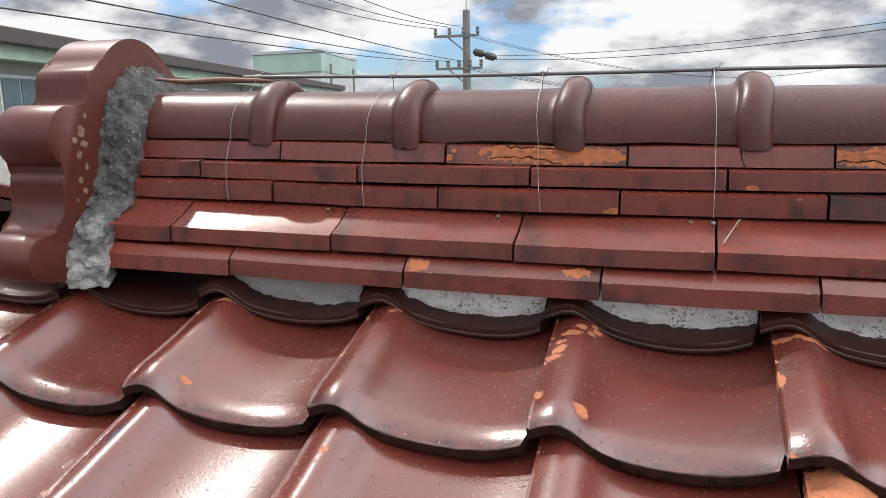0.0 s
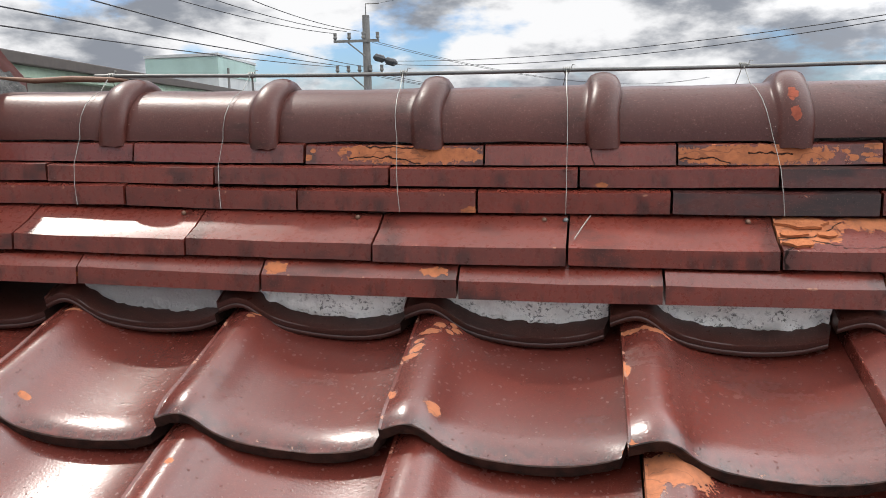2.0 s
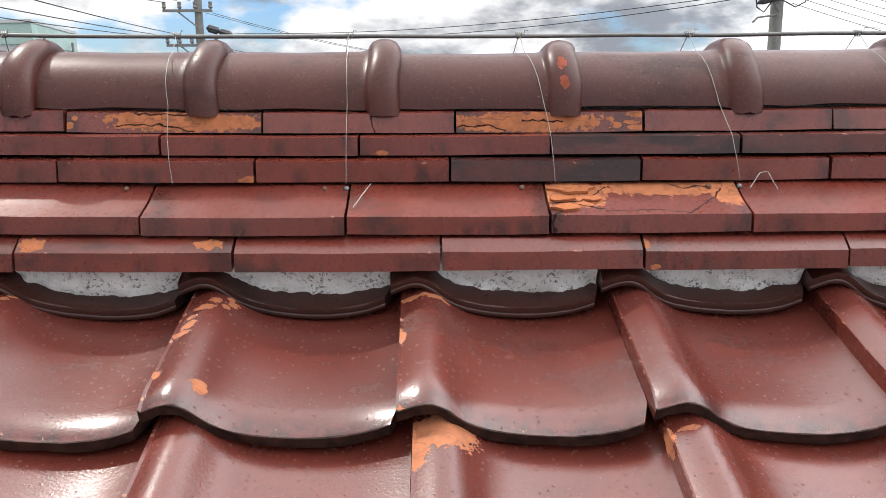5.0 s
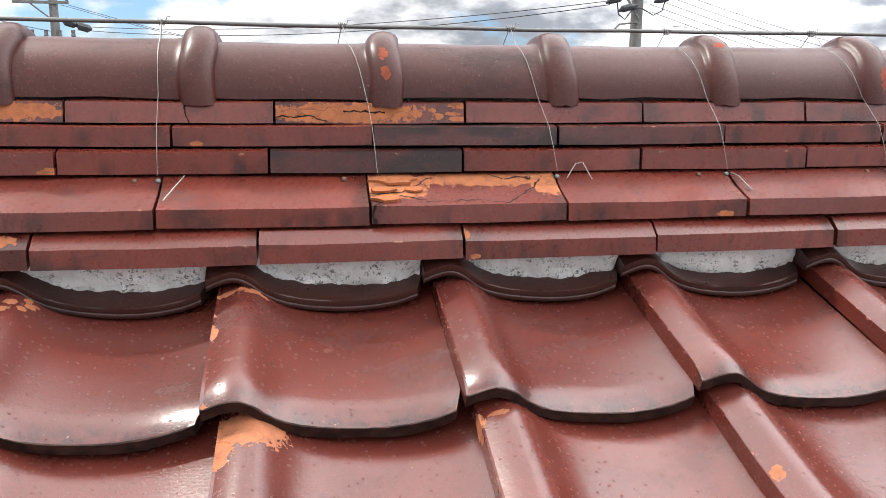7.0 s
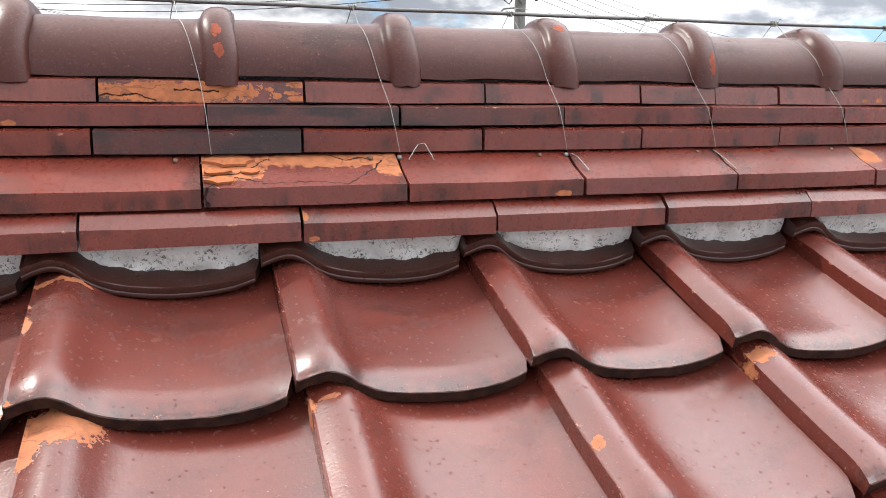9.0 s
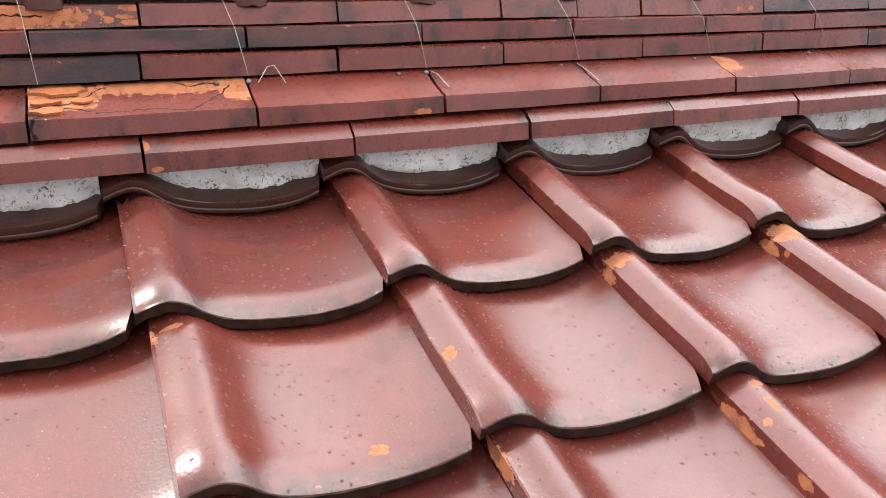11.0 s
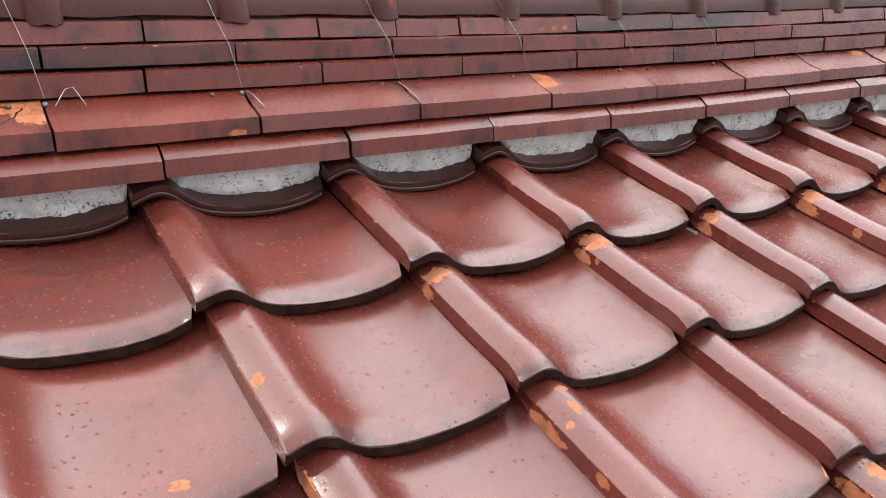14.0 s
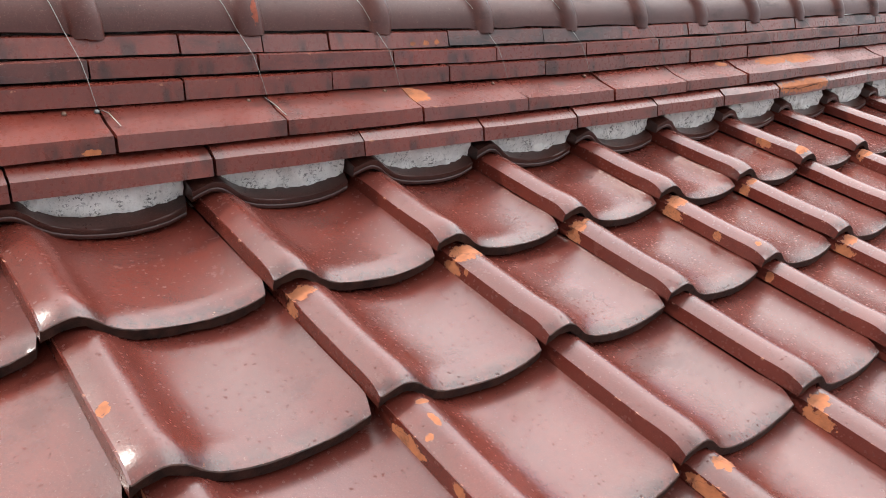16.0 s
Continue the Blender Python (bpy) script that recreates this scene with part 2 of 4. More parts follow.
    if wear:
        # worn arris: the left edge of a pan, the upper front edge of a ridge tile
        off = vmath(nt, "SUBTRACT", vmath(nt, "MULTIPLY", obj, (1, 0, 1)), (0.001, 0, 0.0205)) if wear == "left" else vmath(nt, "SUBTRACT", vmath(nt, "MULTIPLY", obj, (0, 1, 1)), (0, 0.0012, 0.0235))
        close = maths(nt, "SUBTRACT", 1.0, ramp(nt, vmath(nt, "LENGTH", off), 0.0010, 0.0045))
        worn = ramp(nt, maths(nt, "ADD", noise_of(nt, vec, 55.0, 5.0, 0.65), maths(nt, "MULTIPLY", close, 0.14)), 0.74 if wear == "left" else 0.77, 0.77 if wear == "left" else 0.79)
        worn = maths(nt, "MULTIPLY", worn, ramp(nt, close, 0.05, 0.3))
        if wear == "left":
            lip = maths(nt, "SUBTRACT", 1.0, ramp(nt, maths(nt, "ABSOLUTE", node(nt, "ShaderNodeSeparateXYZ", {"Vector": obj}).outputs[1]), 0.003, 0.008))
            worn = maths(nt, "MAXIMUM", worn, maths(nt, "MULTIPLY", lip, ramp(nt, noise_of(nt, vec, 85.0, 4.0, 0.7), 0.66, 0.70)))
        col = mix(nt, worn, col, (0.34, 0.155, 0.095))
        gloss = maths(nt, "ADD", gloss, maths(nt, "MULTIPLY", worn, 0.4))
        height = maths(nt, "SUBTRACT", height, maths(nt, "MULTIPLY", worn, 0.6))
    if cracks:
        gap = maths(nt, "SUBTRACT", 1.0, ramp(nt, crack_field(nt, obj, vec, cracks, flat), 0.0004, 0.0016))
        col = mix(nt, gap, col, (0.012, 0.006, 0.005))
        height = maths(nt, "SUBTRACT", height, maths(nt, "MULTIPLY", gap, 0.8))
        gloss = maths(nt, "ADD", gloss, maths(nt, "MULTIPLY", gap, 0.6))
        hole = maths(nt, "MAXIMUM", hole, gap)
    nt.links.new(col, bsdf.inputs["Base Color"])
    gloss = maths(nt, "ADD", gloss, maths(nt, "MULTIPLY", hole, 0.5))
    nt.links.new(gloss, bsdf.inputs["Roughness"])
    nt.links.new(maths(nt, "SUBTRACT", 0.5, maths(nt, "MULTIPLY", hole, 0.26)), bsdf.inputs["Specular IOR Level"])
    bsdf.inputs["IOR"].default_value = ior
    bump(nt, bsdf, height, grain, 0.003)
    return m


def rough_stone(name, a, b, c, scale=30.0, rough=0.9, strength=0.6, distance=0.003, stain=None, low_tint=None):
    m, nt, bsdf, obj, vec, rnd = material(name)
    n1, n2 = noise_of(nt, vec, scale, 6.0, 0.7), noise_of(nt, vec, scale * 6, 4.0, 0.6)
    col = mix(nt, ramp(nt, n1, 0.32, 0.68), a, b)
    col = mix(nt, ramp(nt, n2, 0.58, 0.75), col, c)
    if stain:
        spots = maths(nt, "MULTIPLY", ramp(nt, noise_of(nt, vec, 190.0, 5.0, 0.7), 0.52, 0.60), ramp(nt, noise_of(nt, vec, 34.0, 3.0, 0.6), 0.42, 0.58))
        col = mix(nt, maths(nt, "MULTIPLY", spots, 0.85), col, stain)
    if low_tint:
        # paler colour towards the bottom, its edge broken up by noise
        chalky = ramp(nt, maths(nt, "ADD", noise_of(nt, vec, 18.0, 5.0, 0.65), maths(nt, "MULTIPLY", node(nt, "ShaderNodeSeparateXYZ", {"Vector": obj}).outputs[2], -2.2)), -0.50, -0.20)
        col = mix(nt, maths(nt, "MULTIPLY", chalky, 0.75), col, low_tint)
    nt.links.new(col, bsdf.inputs["Base Color"])
    bsdf.inputs["Roughness"].default_value = rough
    bump(nt, bsdf, maths(nt, "ADD", n1, maths(nt, "MULTIPLY", n2, 0.4)), strength, distance)
    return m


def plain(name, color, rough=0.6, metal=0.0, scale=14.0, vary=0.25, strength=0.15):
    m, nt, bsdf, obj, vec, rnd = material(name)
    n1 = noise_of(nt, vec, scale, 6.0, 0.65)
    nt.links.new(mix(nt, ramp(nt, n1, 0.3, 0.7), color, [c * (1 - vary) for c in color]), bsdf.inputs["Base Color"])
    bsdf.inputs["Roughness"].default_value, bsdf.inputs["Metallic"].default_value = rough, metal
    bump(nt, bsdf, n1, strength)
    return m


GLAZE = glaze("tile glaze", wear="left")
GLAZE_FAR = glaze("far tile glaze")
GLAZE_RIDGE = glaze("ridge tile glaze", base=(0.200, 0.037, 0.0235), ior=1.53, grain=0.12, soot_shade=0.75, soot=0.9, pits=0.4, rough=0.23, wear="front")
SOOTY = glaze("sooty ridge tile glaze", base=(0.115, 0.028, 0.021), ior=1.53, grain=0.11, soot_shade=0.8, dark=(0.045, 0.022, 0.021), soot=1.0, reach=0.43, pits=0.4, rough=0.20, wear="front")
GLAZE_CAP = glaze("cap tile glaze", base=(0.082, 0.022, 0.016), ior=1.38, grain=0.18, soot=0.75, pits=0.45, rough=0.31)
EDGE = plain("dark unglazed tile edge", (0.046, 0.019, 0.013), 0.65, scale=70.0, vary=0.85, strength=1.0)
for n in EDGE.node_tree.nodes:
    if n.type == "BSDF_PRINCIPLED":
        n.inputs["Specular IOR Level"].default_value = 0.22
# the pans' own glaze, darkened to hold the shade under the ridge
SHADED_GLAZE = glaze("shade-darkened tile glaze", base=(0.056, 0.016, 0.011), ior=1.45, grain=0.14, dark=(0.022, 0.010, 0.008), soot=0.7, reach=0.50, pits=0.3, rough=0.24)
CLAY = rough_stone("bare orange clay", (0.40, 0.135, 0.05), (0.30, 0.09, 0.03), (0.16, 0.05, 0.02), 55.0, 0.95, 0.8)
PLASTER = rough_stone("white lime plaster", (0.82, 0.81, 0.78), (0.66, 0.65, 0.62), (0.42, 0.41, 0.39), 22.0, 0.9, 1.0, 0.005, stain=(0.06, 0.06, 0.055))
MORTAR = rough_stone("grey cement mortar", (0.105, 0.102, 0.097), (0.030, 0.030, 0.029), (0.32, 0.31, 0.29), 34.0, 0.95, 1.0, 0.010, low_tint=(0.50, 0.49, 0.48))
STEEL = plain("galvanised rod", (0.17, 0.17, 0.165), 0.5, 0.6, 40.0)
WIRE = plain("galvanised tie wire", (0.30, 0.30, 0.28), 0.5, 0.6, 60.0)
NAIL = plain("rusty nail head", (0.16, 0.085, 0.055), 0.6, 0.3, 90.0)
DECK = plain("dark roofing felt", (0.03, 0.03, 0.03), 0.9)
POLE = plain("weathered concrete pole", (0.20, 0.195, 0.185), 0.85)
CABLE = plain("black cable", (0.03, 0.03, 0.035), 0.6)
INSULATOR = plain("dark insulator", (0.04, 0.045, 0.05), 0.4)
WALL_BEIGE = plain("beige siding", (0.47, 0.45, 0.40), 0.8, scale=3.0)
FASCIA = plain("pale green fascia", (0.42, 0.55, 0.42), 0.6, scale=3.0)
EAVE = plain("brown sheet eave", (0.075, 0.06, 0.052), 0.6, scale=4.0)
BOX_TEAL = plain("pale teal sheet", (0.36, 0.50, 0.46), 0.6, scale=0.4)
BOX_GREY = plain("light grey sheet", (0.52, 0.54, 0.54), 0.6, scale=0.4)
GLASS = plain("window glass", (0.10, 0.14, 0.15), 0.08, 0.0, 3.0, 0.2, 0.0)
ALU = plain("white aluminium", (0.6, 0.62, 0.62), 0.4)
ASPHALT = plain("asphalt ground", (0.06, 0.06, 0.058), 0.95, scale=6.0)
HOUSE = plain("cream render wall", (0.55, 0.52, 0.45), 0.85, scale=5.0)


# ---- building helpers ----
def thing(name, label, category, group="", kind="", at=(0, 0, 0)):
    ob = new(name)
    ob.empty_display_size = 0.05
    ob.matrix_basis = pose(*at)
    return tagged(ob, label, category, group, kind)


def link_mesh(name, bm, mats):
    me = bpy.data.meshes.new(name)
    bmesh.ops.recalc_face_normals(bm, faces=bm.faces[:])
    bm.to_mesh(me)
    bm.free()
    for mat in mats if isinstance(mats, (list, tuple)) else [mats]:
        me.materials.append(mat)
    return me


def smooth(me, angle=35):
    for p in me.polygons:
        p.use_smooth = True
    me.set_sharp_from_angle(angle=radians(angle))
    return me


def part(name, bm, mats, parent, label="", soft=0):
    me = link_mesh(name, bm, mats)
    if soft:
        smooth(me, soft)
    ob = new(name, me)
    ob.parent = parent
    return tagged(ob, label)


def piece(name, me, parent, m, mat=None):
    ob = new(name, me)
    ob.parent = parent
    ob.matrix_basis = m
    if mat:
        ob.material_slots[0].link = "OBJECT"
        ob.material_slots[0].material = mat
    return ob


def box(bm, x0, x1, y0, y1, z0, z1, bevel=0.0, m=None):
    made = bmesh.ops.create_cube(bm, size=1)["verts"]
    bmesh.ops.transform(bm, matrix=Matrix.LocRotScale(((x0 + x1) / 2, (y0 + y1) / 2, (z0 + z1) / 2), None, (x1 - x0, y1 - y0, z1 - z0)), verts=made)
    if bevel:
        bmesh.ops.bevel(bm, geom=list({e for v in made for e in v.link_edges}), offset=bevel, segments=2, affect="EDGES", profile=0.5)
    if m is not None:
        bmesh.ops.transform(bm, matrix=m, verts=made if not bevel else bm.verts[:])
    return bm


def tube(bm, points, radius, sides=6):
    """A round rod through the points; radius may be a list."""
    pts = [Vector(p) for p in points]
    rings = []
    for i, p in enumerate(pts):
        d = (pts[min(i + 1, len(pts) - 1)] - pts[max(i - 1, 0)]).normalized()
        a = d.cross(Vector((0.31, 0.17, 0.93))).normalized()
        b = d.cross(a)
        r = radius[i] if isinstance(radius, (list, tuple)) else radius
        rings.append([bm.verts.new(p + r * (math.cos(2 * math.pi * k / sides) * a + math.sin(2 * math.pi * k / sides) * b)) for k in range(sides)])
    for ra, rb in zip(rings, rings[1:]):
        for k in range(sides):
            bm.faces.new((ra[k], ra[(k + 1) % sides], rb[(k + 1) % sides], rb[k]))
    bm.faces.new(rings[0])
    bm.faces.new(rings[-1][::-1])
    return bm


def interp(table, u):
    """Smooth curve through a short table of (u, value)."""
    us, vs = [p[0] for p in table], [p[1] for p in table]
    if u <= us[0]:
        return vs[0]
    for i in range(len(us) - 1):
        if u <= us[i + 1]:
            h = us[i + 1] - us[i]
            f = (u - us[i]) / h
            slope = [0.0, 0.0]
            for k in (0, 1):
                a, b = max(i + k - 1, 0), min(i + k + 1, len(us) - 1)
                slope[k] = (vs[b] - vs[a]) / (us[b] - us[a]) * h
            return (2 * f**3 - 3 * f**2 + 1) * vs[i] + (f**3 - 2 * f**2 + f) * slope[0] + (-2 * f**3 + 3 * f**2) * vs[i + 1] + (f**3 - f**2) * slope[1]
    return vs[-1]


# ---- roof measures ----
PITCH_X = 0.2645                 # column spacing
ROW_Y, ROW_Z, ROW_X = 0.203, 0.088, 0.014
TILE_X, TILE_Y, TILE_Z = 0.157, 0.803, 0.240   # front left lower corner of the second course
TILE_TILT = 16.4
AXIS_Y = 1.178                   # the ridge's middle line
UNDER = [(0.0, 0.0), (0.012, 0.006), (0.026, 0.0110), (0.036, 0.0115), (0.045, 0.0085), (0.055, 0.0020), (0.066, -0.0075), (0.080, -0.0165), (0.10, -0.0235), (0.13, -0.029), (0.175, -0.0325), (0.21, -0.031), (0.235, -0.027), (0.272, -0.017)]
THICK = 0.0180


LIFT = [(-0.95, 0.012), (-0.6, 0.008), (-0.25, 0.002), (0.1, 0.0), (0.6, 0.0), (1.2, 0.003), (1.7, 0.006), (2.1, 0.014), (2.5, 0.022), (2.8, 0.031), (3.4, 0.048), (6.5, 0.13)]


def lift(x):
    """Height that the ridge line gains towards its ends."""
    return interp(LIFT, x)


def corner(col, row):
    """Front left lower corner of a pan tile; row 1 is the first full course below the ridge."""
    c = Vector((TILE_X + PITCH_X * col + ROW_X * (row - 1), TILE_Y - ROW_Y * (row - 1), TILE_Z - ROW_Z * (row - 1)))
    c.z += 0.6 * lift(max(c.x, 0.1))
    return c + Vector((0.0, -0.004, -0.005)) if row == 0 else c


def pan_top(u, v):
    """Top surface of a pan tile above its own base plane; v runs from the front edge to the back."""
    lip = 0.0
    if v < 0.024:
        lip = -0.0058 * (1 - v / 0.024) ** 2
    swell = 0.002 * math.exp(-((v - 0.034) / 0.02) ** 2)
    return interp(UNDER, u) + THICK + lip + swell + (0.003 if u < 0.002 else 0.0)


def pan_mesh(seed, length=0.29, under_ridge=False):
    rng = random.Random(seed)
    wob = [rng.uniform(-1, 1) for _ in range(6)]
    us = [0.0, 0.003, 0.012, 0.022, 0.030, 0.038, 0.045, 0.051, 0.057, 0.064, 0.072, 0.082, 0.096, 0.115, 0.135, 0.16, 0.185, 0.21, 0.232, 0.250, 0.2555, 0.2565, 0.266]
    vs = [0.0, 0.0015, 0.005, 0.010, 0.017, 0.026, 0.04, 0.07, 0.12, 0.18, 0.24, length]
    bm = bmesh.new()
    top, low = [], []
    for u in us:
        bow = -0.004 * math.sin(math.pi * u / 0.272) + 0.0012 * wob[0] * math.sin(9 * u / 0.27 + wob[1])
        ct, cl = [], []
        for v in vs:
            y = v + bow * (1 - v / length)
            w = 0.0009 * wob[2] * math.sin(14 * v / length + 5 * wob[3] + u * 20)
            z = pan_top(u, v) + w + (0.0035 * (1 - v / 0.024) ** 2 if under_ridge and v < 0.024 else 0)
            ux = u - (0.009 * (1 - v / 0.028) * (u - 0.23) / 0.036 if u > 0.23 and v < 0.028 else 0)
            ct.append(bm.verts.new((ux, y, z + (rng.uniform(-0.0007, 0.0007) if v < 0.004 else 0))))
            cl.append(bm.verts.new((ux, y + (0.0 if v > 0 else 0.001), interp(UNDER, u) + (rng.uniform(-0.0016, 0.0016) if v < 0.004 and not under_ridge else 0) - (0.0008 if u < 0.002 and v > 0.03 else 0))))
        top.append(ct)
        low.append(cl)
    n, k = len(us), len(vs)
    for i in range(n - 1):
        for j in range(k - 1):
            bm.faces.new((top[i][j], top[i + 1][j], top[i + 1][j + 1], top[i][j + 1])).material_index = 1 if j < 1 and not under_ridge else 0
            bm.faces.new((low[i][j], low[i][j + 1], low[i + 1][j + 1], low[i + 1][j])).material_index = 1
        if not under_ridge:
            bm.faces.new((top[i][0], low[i][0], low[i + 1][0], top[i + 1][0])).material_index = 1
        bm.faces.new((top[i][-1], top[i + 1][-1], low[i + 1][-1], low[i][-1])).material_index = 1
    if under_ridge:
        # stepped front edge with a small bead along its foot
        rows = [[c[0] for c in top]]
        for out, up in ((-0.0012, 0.0150), (-0.0016, 0.0088), (-0.0010, 0.0074), (-0.0020, 0.0066), (-0.0026, 0.0050), (-0.0022, 0.0030), (-0.0012, 0.0010)):
            rows.append([bm.verts.new((c[0].co.x, c[0].co.y + out + rng.uniform(-0.0001, 0.0001), c[0].co.z + up + rng.uniform(-0.0001, 0.0001))) for c in low])
        rows.append([c[0] for c in low])
        for ra, rb in zip(rows, rows[1:]):
            for i in range(n - 1):
                bm.faces.new((ra[i], rb[i], rb[i + 1], ra[i + 1]))
        bm.faces.new([q[0] for q in rows[::-1]])
        bm.faces.new([q[-1] for q in rows])
    for j in range(k - 1):
        bm.faces.new((top[0][j], top[0][j + 1], low[0][j + 1], low[0][j]))
        bm.faces.new((top[-1][j], low[-1][j], low[-1][j + 1], top[-1][j + 1])).material_index = 1
    return smooth(link_mesh("roof_tile", bm, [SHADED_GLAZE, EDGE] if under_ridge else [GLAZE, EDGE]), 42)


# ---- ridge measures: course sections as (y, z), front bottom first ----
COURSES = {
    5: [(0.988, 0.357), (0.9895, 0.380), (1.006, 0.3945), (1.075, 0.4095), (1.075, 0.376)],
    4: [(1.003, 0.4005), (1.004, 0.423), (1.038, 0.4372), (1.069, 0.4550), (1.14, 0.4640), (1.14, 0.42)],
    3: [(1.066, 0.4590), (1.067, 0.4860), (1.078, 0.4895), (1.13, 0.4905), (1.13, 0.463)],
    2: [(1.074, 0.4925), (1.075, 0.5160), (1.087, 0.5185), (1.13, 0.5195), (1.13, 0.496)],
    1: [(1.090, 0.5215), (1.095, 0.5470), (1.110, 0.5500), (1.15, 0.5510), (1.15, 0.526)],
}
# butt joints along each course; the second value is the index of the tile counted as 0
JOINT = {
    1: ([-0.552, -0.285, -0.028, 0.226, 0.4755, 0.727, 0.974, 1.105, 1.224, 1.477, 1.726, 1.976, 2.228, 2.485, 2.742], 2),
    2: ([-0.686, -0.417, -0.158, 0.100, 0.351, 0.600, 0.8415, 1.088, 1.340, 1.583, 1.840, 2.092, 2.342], 4),
    3: ([-0.555, -0.290, -0.035, 0.2185, 0.4685, 0.717, 0.965, 1.211, 1.458, 1.707, 1.957, 2.206], 2),
    4: ([-0.697, -0.431, -0.166, 0.0875, 0.3415, 0.594, 0.8445, 1.0925, 1.348, 1.599, 1.854, 2.107, 2.367, 2.623], 3),
    5: ([-0.59, -0.317, -0.05, 0.2055, 0.4565, 0.711, 0.968, 1.218, 1.473, 1.722, 1.981, 2.243], 2),
}
RIDGE_LEFT, RIDGE_RIGHT = -0.825, 6.3


def noshi_mesh(course, length, seed):
    """A flat ridge tile: its section drawn along the ridge, edges worn round."""
    rng = random.Random(seed)
    sec = COURSES[course]
    y0, z0 = sec[0]
    gap = 0.0017
    bm = bmesh.new()
    stations = [gap, length * 0.25, length * 0.5, length * 0.75, length - gap]
    rings = []
    for x in stations:
        sag = 0.0012 * math.sin(math.pi * x / length + rng.uniform(-0.3, 0.3))
        rings.append([bm.verts.new((x, y - y0 + rng.uniform(-0.0006, 0.0006), z - z0 - sag * 0.6 + rng.uniform(-0.0005, 0.0005))) for y, z in sec])
    for ra, rb in zip(rings, rings[1:]):
        for i in range(len(sec)):
            j = (i + 1) % len(sec)
            bm.faces.new((ra[i], ra[j], rb[j], rb[i]))
    bm.faces.new(rings[0])
    bm.faces.new(rings[-1][::-1])
    keen = [e for e in bm.edges if e.is_manifold and e.calc_face_angle(0) > 0.3 and min(v.co.y for v in e.verts) < 0.05]
    bmesh.ops.bevel(bm, geom=keen, offset=0.0020, segments=2, affect="EDGES", profile=0.6)
    return smooth(link_mesh("ridge_tile", bm, GLAZE_RIDGE), 30)


CAP_Z, CAP_W, CAP_H = 0.5525, 0.075, 0.0735
BAND_X, BAND_STEP = 0.132, 0.240


def cap_mesh(seed, full=True):
    """A half-round ridge cap with a raised collar at its right end, which laps the next cap."""
    rng = random.Random(seed)
    L = BAND_STEP
    prof = [(-0.012, 0.0), (L * 0.25, 0.001), (L * 0.5, 0.0), (L - 0.034, 0.0015), (L - 0.0255, 0.0025), (L - 0.0225, 0.0050), (L - 0.0205, 0.0100), (L - 0.0165, 0.0145), (L - 0.009, 0.0178), (L, 0.0188), (L + 0.009, 0.0178), (L + 0.0165, 0.0145), (L + 0.0200, 0.0100), (L + 0.0210, 0.004), (L + 0.0210, -0.002)]
    bm = bmesh.new()
    rings, steps = [], 22
    for x, r in prof:
        ring = []
        for k in range(steps + 1):
            a = math.pi * k / steps
            drop = 0.004 * math.sin(3.0 * a + seed) * 0.15
            extra = 0.010 * max(0, min(1, r / 0.012)) if k in (0, steps) else 0.0
            ring.append(bm.verts.new((x + 0.002 * math.sin(5 * a + seed) * (r > 0.001), -math.cos(a) * (CAP_W + r * 0.8), math.sin(a) * (CAP_H + r) - extra + drop + (0.0015 * rng.uniform(-1, 1) if k in (0, steps) else 0))))
        rings.append(ring)
    for ra, rb in zip(rings, rings[1:]):
        for k in range(steps):
            bm.faces.new((ra[k], rb[k], rb[k + 1], ra[k + 1]))
    inner = []
    for x, r in (prof[-1], prof[0]):
        inner.append([bm.verts.new((x, -math.cos(math.pi * k / steps) * (CAP_W - 0.012), math.sin(math.pi * k / steps) * (CAP_H - 0.012))) for k in range(steps + 1)])
    for ra, rb in ((rings[-1], inner[0]), (inner[0], inner[1]), (inner[1], rings[0])):
        for k in range(steps):
            bm.faces.new((ra[k], rb[k], rb[k + 1], ra[k + 1]))
    for k in (0, steps):
        bm.faces.new([r[k] for r in rings] + [inner[0][k], inner[1][k]])
    return smooth(link_mesh("cap_tile", bm, GLAZE_CAP), 50)


# ---- ground and house ----
bm = bmesh.new()
bmesh.ops.create_grid(bm, x_segments=4, y_segments=4, size=1500)
me = link_mesh("ground", bm, ASPHALT)
ground = tagged(new("ground", me), "dark asphalt and bare ground below the house", "ground", kind="structure")
ground.location.z = GROUND_Z

ROOF_X0, ROOF_X1 = -1.6, 6.4
house = thing("house", "cream rendered house under a red tiled roof", "house", at=(0, 0, GROUND_Z))
bm = bmesh.new()
box(bm, ROOF_X0 + 0.5, ROOF_X1 - 0.4, -1.7, 4.0, 0.0, 4.2)
part("wall", bm, HOUSE, house)


def deck(name, sign):
    """The boarded slope under the tiles, with felt; sign -1 is the slope towards the camera."""
    bm = bmesh.new()
    run = 3.1
    rise = run * ROW_Z / ROW_Y
    y1, z1 = AXIS_Y, 0.318
    pts = [(y1, z1), (y1 + sign * run, z1 - rise), (y1 + sign * run, z1 - rise - 0.08), (y1, z1 - 0.08)]
    a = [bm.verts.new((ROOF_X0 + 0.03, y, z)) for y, z in pts]
    b = [bm.verts.new((ROOF_X1 - 0.03, y, z)) for y, z in pts]
    for i in range(4):
        j = (i + 1) % 4
        bm.faces.new((a[i], a[j], b[j], b[i]))
    bm.faces.new(a)
    bm.faces.new(b[::-1])
    return link_mesh(name, bm, DECK)


roof = tagged(new("tiled_roof", deck("tiled_roof", -1)), "glossy red-brown glazed clay pan tiles, worn and chipped to orange clay", "roof", kind="structure")
roof_back = tagged(new("roof_rear", deck("roof_rear", 1)), "rear slope of red-brown glazed clay tiles", "roof", kind="structure")

